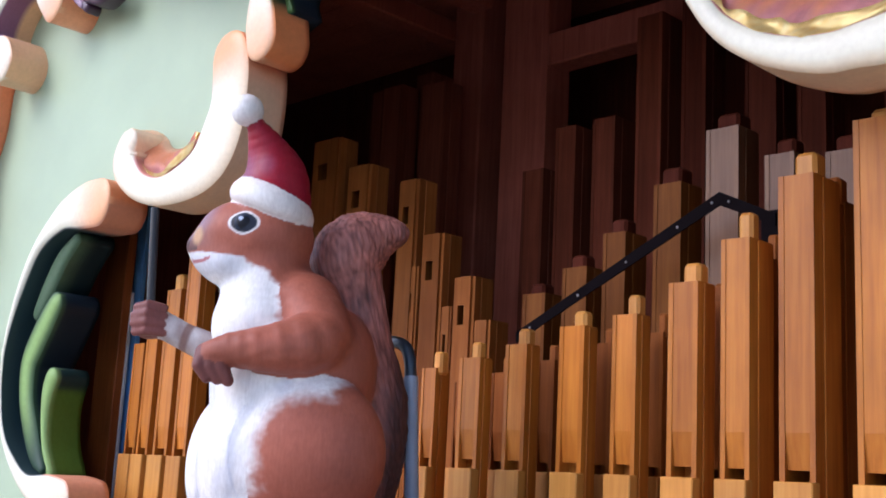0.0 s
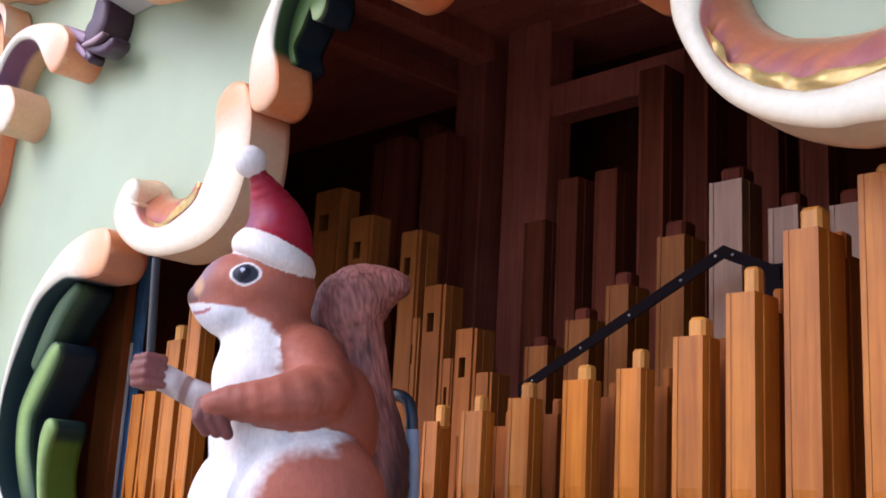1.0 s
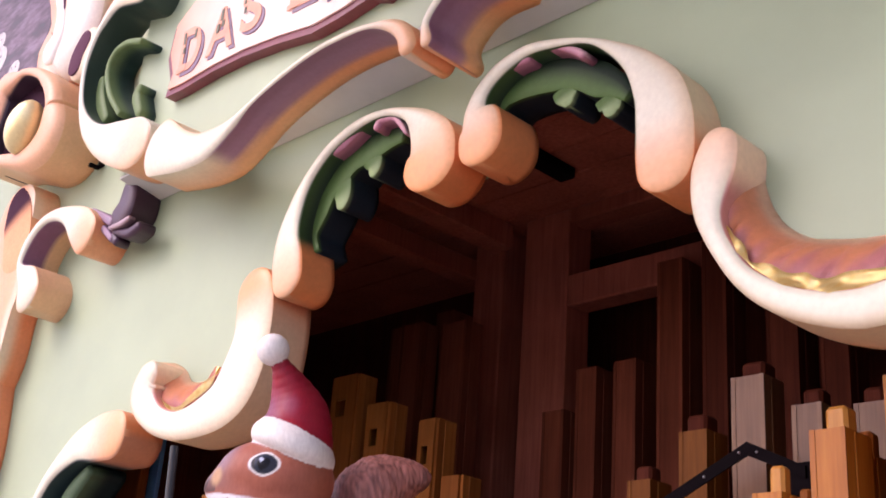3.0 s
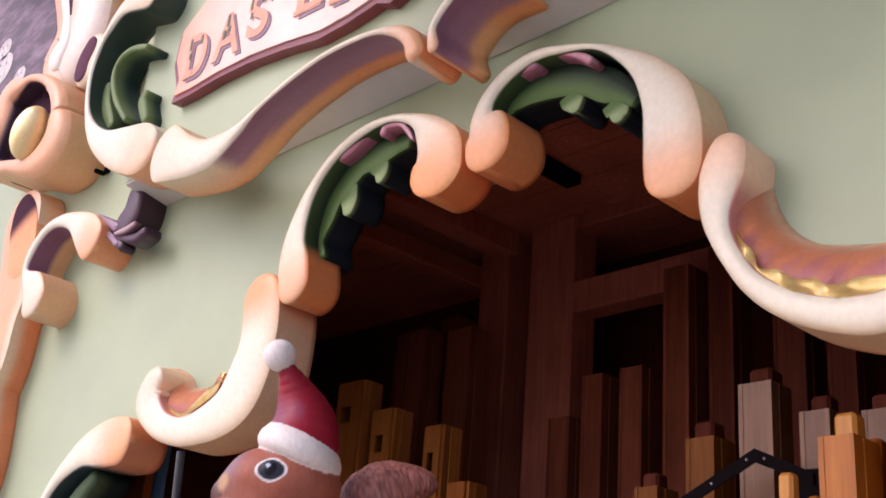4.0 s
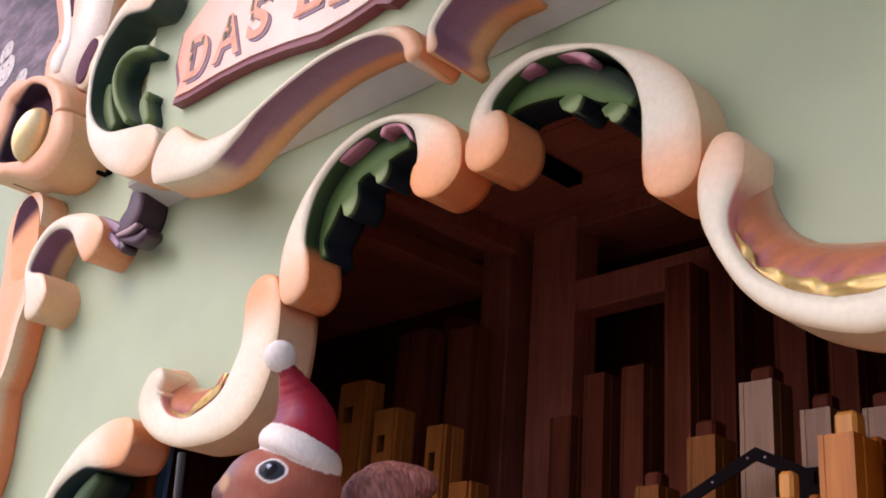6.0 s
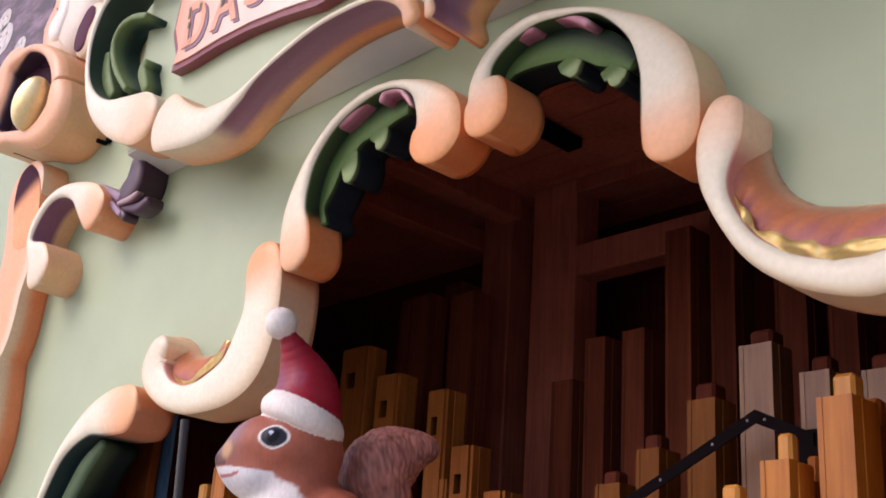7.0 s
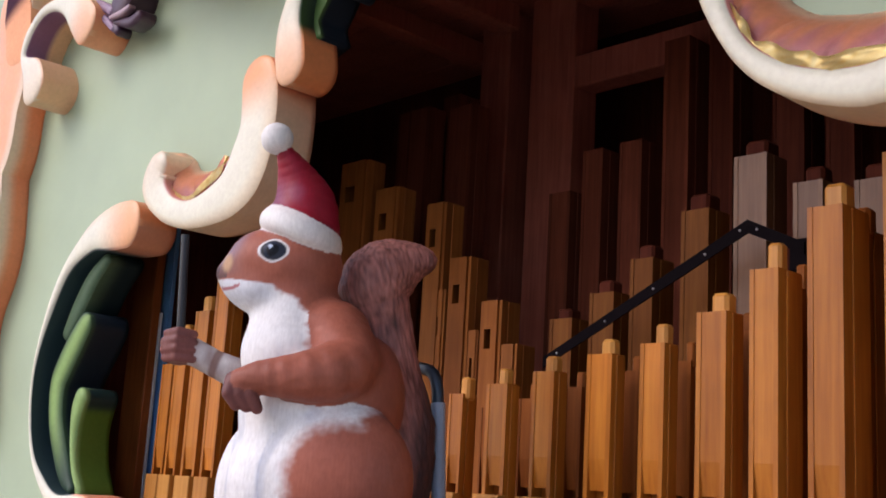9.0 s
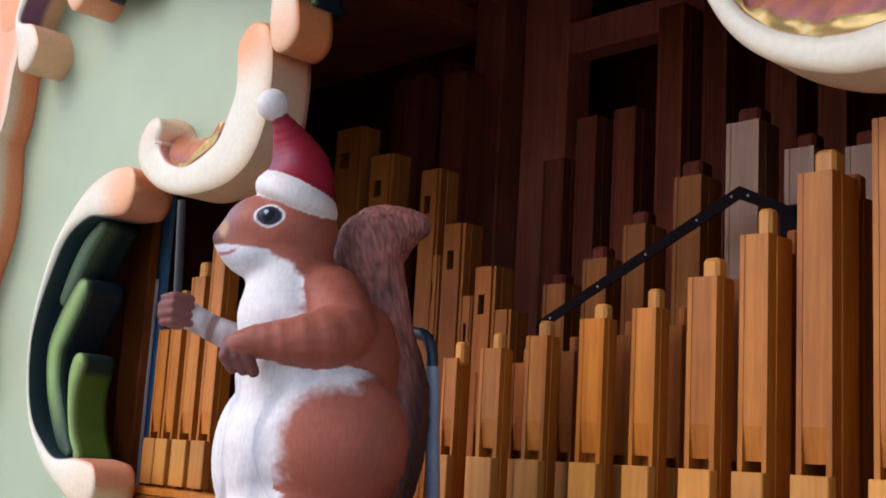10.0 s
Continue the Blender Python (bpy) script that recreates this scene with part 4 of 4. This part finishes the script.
def squirrel_forms():
    """(tag, blend, distance, low corner, high corner) of every modelled mass."""
    f = []

    def e(tag, c, r, turn=0.0, k=0.03):
        m = max(r) + 0.07
        f.append((tag, k, lambda p: ellipsoid(p, c, r, turn), np.array(c) - m, np.array(c) + m))

    def chain(tag, pts, k=0.02):
        if len(pts) > 4:
            pts = [(tuple(q[:3]), q[3]) for q in spline([(*p, r) for p, r in pts], 2)]
        seg = list(zip(pts, pts[1:]))
        c = np.array([p for p, r in pts])
        m = max(r for p, r in pts) + 0.06
        f.append((tag, k, lambda p: np.minimum.reduce([capsule(p, a, b, ra, rb) for (a, ra), (b, rb) in seg]), c.min(0) - m, c.max(0) + m))

    Y = 0.05
    e("fur", (-0.075, Y, 2.165), (0.135, 0.112, 0.112))
    e("fur", (-0.16, Y, 2.165), (0.085, 0.085, 0.085))
    e("fur", (-0.2, Y, 2.125), (0.068, 0.062, 0.06), 20)
    e("nose", (-0.248, Y - 0.005, 2.135), (0.022, 0.03, 0.024), 0, 0.012)
    e("fur", (-0.14, Y, 2.085), (0.095, 0.095, 0.062), 10)
    e("fur", (-0.045, Y, 2.03), (0.118, 0.11, 0.12))
    e("fur", (-0.04, Y, 1.93), (0.148, 0.14, 0.15))
    e("fur", (-0.005, Y, 1.78), (0.175, 0.16, 0.19))
    e("fur", (-0.035, Y - 0.01, 1.59), (0.16, 0.165, 0.21))
    e("fur", (0.085, Y, 1.76), (0.15, 0.15, 0.24), 18)
    e("thigh", (0.1, -0.065, 1.61), (0.186, 0.105, 0.2), 0, 0.012)
    e("thigh", (-0.125, 0.16, 1.57), (0.118, 0.1, 0.2), 0, 0.01)
    e("fur", (0.05, Y, 1.45), (0.22, 0.19, 0.09))
    e("foot", (-0.1, -0.06, 1.415), (0.14, 0.06, 0.04), 0, 0.015)
    e("foot", (-0.15, 0.17, 1.415), (0.13, 0.06, 0.04), 0, 0.015)
    # near arm, with fingers that hang
    chain("arm", [((0.055, 0.005, 1.975), 0.098), ((0.1, -0.055, 1.905), 0.084), ((0.065, -0.105, 1.872), 0.076), ((-0.035, -0.132, 1.855), 0.056), ((-0.1, -0.135, 1.85), 0.043), ((-0.145, -0.128, 1.838), 0.037)], 0.022)
    for j in range(3):
        x = -0.172 + 0.026 * j
        chain("paw", [((x, -0.13 - 0.006 * j, 1.842), 0.02), ((x - 0.004, -0.142, 1.808), 0.019), ((x + 0.014, -0.137, 1.78 - 0.003 * j), 0.015)], 0.006)
    # far arm, with a closed fist
    chain("far_arm", [((-0.06, 0.17, 1.89), 0.06), ((-0.18, 0.16, 1.868), 0.045), ((-0.27, 0.12, 1.902), 0.036), ((-0.318, 0.1, 1.925), 0.036)], 0.014)
    e("paw", (-0.361, 0.095, 1.937), (0.05, 0.046, 0.049), 0, 0.012)
    for j in range(4):
        z = 1.97 - 0.022 * j
        chain("paw", [((-0.32, 0.07, z), 0.011), ((-0.36, 0.051 + 0.006 * abs(j - 1.5), z + 0.004), 0.014), ((-0.401 + 0.006 * abs(j - 1.5), 0.078, z), 0.0115)], 0.005)
    # brush of the tail, curled at the top
    chain("tail", [((0.2, 0.2, 1.42), 0.085), ((0.25, 0.19, 1.6), 0.078), ((0.258, 0.18, 1.76), 0.073), ((0.205, 0.18, 1.9), 0.078),
                   ((0.183, 0.18, 2.036), 0.07), ((0.138, 0.18, 2.132), 0.098), ((0.164, 0.18, 2.181), 0.094), ((0.201, 0.18, 2.205), 0.073), ((0.241, 0.18, 2.22), 0.053), ((0.272, 0.18, 2.224), 0.036), ((0.289, 0.18, 2.225), 0.02)], 0.03)
    # cap with a fur band and a bobble
    f.append(("band", 0.005, lambda p: torus(p, (-0.056, 0.04, 2.25), 0.088, 0.09, 0.031, 0.034, 22), np.array((-0.25, -0.15, 2.12)), np.array((0.13, 0.25, 2.36))))
    chain("cap", [((-0.05, 0.04, 2.275), 0.098), ((-0.052, 0.04, 2.33), 0.083), ((-0.07, 0.03, 2.385), 0.06), ((-0.095, 0.005, 2.435), 0.036), ((-0.118, -0.012, 2.47), 0.02)], 0.02)
    e("bobble", (-0.133, -0.02, 2.494), (0.043, 0.043, 0.043), 0, 0.003)
    e("eye", (-0.112, -0.042, 2.185), (0.03, 0.019, 0.026), 0, 0.002)
    return f


def net_surface(g, lo, h):
    """Quads over the zero level of a grid of distances (one vertex in every cell that it crosses)."""
    ins = g < 0
    nx, ny, nz = (s - 1 for s in g.shape)
    acc, cnt = np.zeros((nx, ny, nz, 3)), np.zeros((nx, ny, nz))
    corner = [(i, j, k) for i in (0, 1) for j in (0, 1) for k in (0, 1)]
    for a in corner:
        for ax in range(3):
            if a[ax]:
                continue
            b = list(a)
            b[ax] = 1
            sa = g[a[0]:a[0] + nx, a[1]:a[1] + ny, a[2]:a[2] + nz]
            sb_ = g[b[0]:b[0] + nx, b[1]:b[1] + ny, b[2]:b[2] + nz]
            m = (sa < 0) != (sb_ < 0)
            t = np.where(m, sa / np.where(m, sa - sb_, 1), 0)
            cnt += m
            for d in range(3):
                acc[..., d] += np.where(m, a[d] + (t if d == ax else 0), 0)
    act = cnt > 0
    idx = -np.ones(act.shape, int)
    idx[act] = np.arange(act.sum())
    pts = (np.argwhere(act) + acc[act] / cnt[act][:, None]) * h + lo
    quads = []
    for ax in range(3):
        u, v = [d for d in range(3) if d != ax]
        sl0, sl1 = [slice(None)] * 3, [slice(None)] * 3
        sl0[ax], sl1[ax] = slice(0, -1), slice(1, None)
        e0, e1 = ins[tuple(sl0)], ins[tuple(sl1)]
        w = np.argwhere(e0 != e1)
        w = w[(w[:, u] > 0) & (w[:, v] > 0) & (w[:, u] < g.shape[u] - 1) & (w[:, v] < g.shape[v] - 1)]
        flip = e0[tuple(w.T)] ^ (ax == 1)
        q = []
        for du, dv in ((1, 1), (0, 1), (0, 0), (1, 0)):
            c = w.copy()
            c[:, u] -= du
            c[:, v] -= dv
            q.append(idx[tuple(c.T)])
        q = np.stack(q, 1)
        q[~flip] = q[~flip][:, ::-1]
        quads.append(q)
    return pts, np.concatenate(quads)


def squirrel():
    h, lo, hi = 0.004, np.array((-0.45, -0.25, 1.36)), np.array((0.42, 0.36, 2.6))
    n = np.ceil((hi - lo) / h).astype(int)
    g = np.full(n, 1.0)
    axes = [lo[d] + h * np.arange(n[d]) for d in range(3)]
    forms = squirrel_forms()
    for tag, k, dist, a, b in forms:
        i0 = np.maximum(((a - lo) / h).astype(int), 0)
        i1 = np.minimum(((b - lo) / h).astype(int) + 1, n)
        s = tuple(slice(p, q) for p, q in zip(i0, i1))
        p = np.stack(np.meshgrid(*[axes[d][s[d]] for d in range(3)], indexing="ij"), -1)
        d = dist(p)
        old = g[s]
        m = np.maximum(k - np.abs(old - d), 0)
        g[s] = np.minimum(old, d) - m * m / (4 * k)
    pz = axes[2][None, None, :]
    g = np.maximum(g, 1.381 - pz)
    pts, quads = net_surface(g, lo, h)
    # which mass each place belongs to
    best, tags = np.full(len(pts), 9.0), np.zeros(len(pts), int)
    names = []
    for tag, k, dist, a, b in forms:
        if tag not in names:
            names.append(tag)
        d = dist(pts)
        m = d < best
        best[m], tags[m] = d[m], names.index(tag)
    me = bpy.data.meshes.new("squirrel_figure")
    me.from_pydata(pts.tolist(), [], quads.tolist())
    me.update()
    nrm = np.zeros(len(pts) * 3)
    me.vertex_normals.foreach_get("vector", nrm)
    nrm = nrm.reshape(-1, 3)
    RUST, WHITE, PLUM, CHARCOAL = np.array((0.36, 0.11, 0.066)), np.array((0.8, 0.805, 0.79)), np.array((0.17, 0.06, 0.05)), np.array((0.03, 0.022, 0.025))
    col = np.zeros((len(pts), 4))
    col[:, 3] = 1
    push = np.zeros(len(pts))
    for i, (p, tg) in enumerate(zip(pts, tags)):
        x, y, z = p
        tag = names[tg]
        rag = 0.03 * noise.noise((x * 14, y * 14, z * 30)) + 0.014 * noise.noise((x * 60, y * 60, z * 90))
        big = noise.noise((x * 9, y * 9, z * 9))
        c = RUST * (1 + 0.22 * big)
        if tag in ("fur", "far_arm", "thigh", "foot", "nose"):
            # where the pale bib ends, by height
            edge = np.interp(z, (1.4, 1.6, 1.72, 1.80, 1.86, 1.95, 2.01, 2.045, 2.075, 2.10, 2.13), (-0.02, -0.03, 0.03, 0.13, 0.03, 0.0, 0.0, -0.03, -0.07, -0.14, -0.4))
            white = 1 - step(edge - 0.016, edge + 0.016, x + rag)
            if tag == "thigh":
                q = math.hypot((x - 0.1) / 0.186, (z - 1.61) / 0.2)
                lead = -(x - 0.1) * 0.85 + (z - 1.61) * 0.7
                white = step(0.56, 0.82, q + 2.6 * rag) * step(0.02, 0.09, lead + rag) if y < 0.06 else 1 - step(-0.06, -0.02, x)
            if tag == "far_arm":
                white = 0.55 + 0.4 * noise.noise((x * 40, y * 20, z * 20))
                c = np.array((0.2, 0.085, 0.06))
                white *= 1 - 0.8 * step(0.016, 0.006, abs(x + 0.262 - 0.3 * (z - 1.9)))
            if tag == "nose" or (x < -0.235 and z > 2.115):
                c, white = np.array((0.085, 0.04, 0.04)), 0.0
            shade = 1 + 0.1 * noise.noise((x * 5, y * 5, z * 22))
            # bluish shade painted into belly creases, round the thigh and under the chin, plus mottling
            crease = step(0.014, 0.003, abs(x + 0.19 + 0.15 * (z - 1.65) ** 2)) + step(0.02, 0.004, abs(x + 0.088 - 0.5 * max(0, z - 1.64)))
            blue_shade = 0.5 * crease * step(1.76, 1.68, z) + step(0.1, 0.5, noise.noise((x * 16 + 4, y * 10, z * 5))) * 0.4 + 0.3 * step(0.012, 0.0, abs(math.hypot((x - 0.1) / 0.186, (z - 1.61) / 0.2) - 1.04) - 0.01) * (z < 1.72)
            blue_shade = min(1, blue_shade + 0.45 * step(2.035, 2.07, z) * step(-0.08, -0.14, x))
            w = (WHITE * (1 - blue_shade) + np.array((0.45, 0.49, 0.57)) * blue_shade) * shade
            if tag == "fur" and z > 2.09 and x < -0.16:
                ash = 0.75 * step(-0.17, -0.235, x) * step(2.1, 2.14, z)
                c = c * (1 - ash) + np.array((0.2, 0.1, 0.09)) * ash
            # lilac tint where the head's surface faces forward and up
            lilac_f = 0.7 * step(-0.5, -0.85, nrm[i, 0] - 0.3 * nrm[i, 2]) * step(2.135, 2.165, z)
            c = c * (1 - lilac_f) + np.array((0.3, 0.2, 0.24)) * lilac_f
            tan_f = step(1.3, 0.5, math.hypot((x + 0.236) / 0.016, (z - 2.155) / 0.026)) * (y < 0.05)
            c = c * (1 - tan_f) + np.array((0.5, 0.3, 0.16)) * tan_f
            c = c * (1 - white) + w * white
            # smile
            if -0.25 < x < -0.195 and y < 0.04 and abs(z - (2.088 + 0.35 * (x + 0.22) ** 2 * 20 + 0.12 * (x + 0.22))) < 0.0045:
                c = np.array((0.42, 0.17, 0.18))
            r = math.hypot((x + 0.112) / (0.044 - 0.5 * max(0, abs(z - 2.185) - 0.012)), (z - 2.185) / 0.034)
            if y < 0.02 and r < 1.0 and z > 2.1:
                rim = step(0.74, 0.86, r) * step(1.0, 0.93, r)
                c = c * step(0.9, 1.0, r) + (1 - step(0.9, 1.0, r)) * (WHITE * rim + np.array((0.008, 0.012, 0.025)) * (1 - rim))
            push[i] = 0.0006 * noise.noise((x * 50, y * 50, z * 28)) * (1 - white)
        elif tag == "eye":
            r = math.hypot((x + 0.112) / 0.023, (z - 2.185) / 0.022)
            c = np.array((0.004, 0.005, 0.009)) if r < 0.75 else np.array((0.012, 0.022, 0.045))
            # highlight painted on the eye as a pale blue dab
            if math.hypot((x + 0.12) / 0.006, (z - 2.194) / 0.005) < 1:
                c = np.array((0.5, 0.6, 0.75))
            if r > 1.15:
                c = np.array((0.01, 0.01, 0.012))
        elif tag == "paw":
            c = PLUM * (1.15 + 0.3 * big)
        elif tag == "tail":
            streak = noise.noise((x * 40 + z * 12, y * 40, z * 9))
            fine = noise.noise((x * 120 + z * 40, y * 120, z * 18 - x * 15))
            c = np.array((0.36, 0.145, 0.115)) * (1 + 0.35 * streak + 0.7 * fine)
            # dark under the curled tip, and darker towards the bottom
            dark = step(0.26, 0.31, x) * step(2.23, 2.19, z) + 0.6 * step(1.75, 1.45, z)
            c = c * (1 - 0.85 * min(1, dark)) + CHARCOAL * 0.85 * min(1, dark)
            push[i] = 0.003 * noise.noise((x * 150 + z * 40, y * 150, z * 18 - x * 20)) + 0.0012 * noise.noise((x * 150, y * 150, z * 40))
        elif tag == "cap":
            c = np.array((0.3, 0.012, 0.028)) * (1 + 0.25 * big)
            push[i] = 0.003 * noise.noise((x * 14, y * 14, z * 14 + 3))
            fade_sheen = step(0.2, 0.6, noise.noise((x * 12 + 9, y * 12, z * 10))) * 0.4
            # reflected purple sheen painted on the lower left, over the random fading
            fade_sheen = max(fade_sheen, 0.7 * step(-0.07, -0.125, x) * step(2.42, 2.33, z))
            c = c * (1 - fade_sheen) + np.array((0.24, 0.09, 0.16)) * fade_sheen
        elif tag in ("band", "bobble"):
            c = np.array((0.82, 0.81, 0.77)) * (1 + 0.05 * big)
            push[i] = 0.0007 * noise.noise((x * 30, y * 30, z * 30))
        elif tag == "arm":
            c = RUST * (1.0 + 0.25 * big)
            push[i] = 0.0014 * noise.noise((x * 30, y * 50, z * 60))
        col[i, :3] = np.clip(c, 0, 1)
    pts = pts + nrm * push[:, None]
    me.vertices.foreach_set("co", pts.ravel())
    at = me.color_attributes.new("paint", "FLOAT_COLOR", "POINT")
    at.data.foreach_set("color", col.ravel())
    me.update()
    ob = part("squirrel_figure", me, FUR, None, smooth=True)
    ob.matrix_world = pose(-2.449, 1.849, 0, 0, 0, 46.6)
    return tagged(ob, "painted squirrel figure with white bib and red winter cap", "statue")


squirrel()


def tube(name, pts, r, mat, label, category):
    cu = bpy.data.curves.new(name, "CURVE")
    cu.dimensions, cu.bevel_depth, cu.bevel_resolution, cu.use_fill_caps = "3D", r, 5, True
    s = cu.splines.new("POLY")
    q = spline(pts, 6) if len(pts) > 2 else [np.array(p) for p in pts]
    s.points.add(len(q) - 1)
    for p, c in zip(s.points, q):
        p.co = (*c, 1)
    tmp = bpy.data.objects.new("tmp", cu)
    scene.collection.objects.link(tmp)
    me = bpy.data.meshes.new_from_object(tmp.evaluated_get(bpy.context.evaluated_depsgraph_get()))
    bpy.data.objects.remove(tmp)
    me.materials.clear()
    ob = part(name, me, mat, None, smooth=True)
    return tagged(ob, label, category) if category else ob


M46 = pose(-2.449, 1.849, 0, 0, 0, 46.6)
rod = [M46 @ Vector((-0.357, 0.085, 1.92)), M46 @ Vector((-0.373, 0.085, 2.24))]
tube("baton", [tuple(p) for p in rod], 0.0115, RODGREY, "dark grey metal rod held upright in the squirrel's paw", "rod")
rail = thing("hand_rail", "bent steel rail with a pale grey sleeve, behind the squirrel", "rail")
a = tube("bend", [(-2.62, 2.25, 1.938), (-2.5, 2.25, 1.94), (-2.42, 2.25, 1.925), (-2.392, 2.25, 1.88), (-2.386, 2.25, 1.82)], 0.017, TUBEDARK, "", "")
a.parent = rail
b = tube("sleeve", [(-2.385, 2.25, 1.838), (-2.345, 2.25, 1.38)], 0.02, TUBEGREY, "", "")
b.parent = rail

# ---- chamber details ----
side = tagged(part("panel", boxes((-4.83, -4.645, 2.62, 2.66, 1.38, 3.4), bevel=0.004), REDBOARD), "reddish brown upright board beside the pipes", "panel")
# stands in for outside daylight showing through a gap; no opening is cut
tagged(part("gap_daylight", boxes((-4.68, -4.61, 2.68, 2.7, 1.38, 3.2)), GAPBLUE), "blue upright strip standing in for daylight through a gap", "board")
hook = thing("wall_hook", "small dark metal hook on the green front", "hook")
part("plate", boxes((-5.035, -4.985, 2.325, 2.339, 4.0, 4.06), bevel=0.004), BLACKMETAL, hook)
part("arm", boxes((-5.02, -5.0, 2.27, 2.324, 3.985, 4.005), bevel=0.003), BLACKMETAL, hook)
# the bright line of the same daylight gap, as a white strip
tagged(part("white_strip", boxes((-4.642, -4.632, 2.655, 2.665, 1.38, 2.3)), SOFFIT), "thin white strip standing in for daylight beside the blue strip", "strip")
tagged(part("sill", boxes((-4.7, -0.1, 2.405, 2.5, 1.382, 1.41), bevel=0.004), PINE), "orange pine sill along the stage edge", "sill", kind="structure")
tagged(part("block", boxes((-2.95, -2.87, 3.0, 3.36, 3.728, 3.778), bevel=0.006), BLACKMETAL), "black block fixed under the chamber ceiling", "block")


def strap():
    """Black iron strap, cranked at its top, held by bright screws."""
    s = thing("iron_strap", "black cranked iron strap screwed across the pipes", "strap")
    y, w = 2.84, 0.017
    pts = [(-2.533, 2.024), (-1.785, 2.381), (-1.61, 2.3)]
    bm = bmesh.new()
    up = [(pts[0][0], pts[0][1] + w), (pts[1][0], pts[1][1] + w * 1.2), (pts[2][0], pts[2][1] + w)]
    dn = [(pts[2][0], pts[2][1] - w), (pts[1][0], pts[1][1] - w * 1.1), (pts[0][0], pts[0][1] - w)]
    for q in ([up[0], up[1], dn[1], dn[2]], [up[1], up[2], dn[0], dn[1]]):
        f0 = [bm.verts.new((x, y, z)) for x, z in q]
        f1 = [bm.verts.new((x, y + 0.006, z)) for x, z in q]
        bm.faces.new(f0)
        bm.faces.new(f1[::-1])
        for i in range(4):
            bm.faces.new((f0[i], f0[(i + 1) % 4], f1[(i + 1) % 4], f1[i]))
    part("bar", bm, BLACKMETAL, s)
    for x, z in ((-2.5, 2.064), (-2.31, 2.155), (-2.13, 2.242), (-1.95, 2.328), (-1.835, 2.385), (-1.78, 2.382)):
        b2 = bmesh.new()
        bmesh.ops.create_uvsphere(b2, u_segments=10, v_segments=6, radius=0.0045, matrix=Matrix.Translation((x + 0.026, y, z - 0.013)))
        part("screw", b2, STEEL, s, "bright screw head", smooth=True)
    part("bracket", boxes((-1.66, -1.56, y + 0.008, y + 0.1, 2.24, 2.33), bevel=0.003), BLACKMETAL, s)


strap()
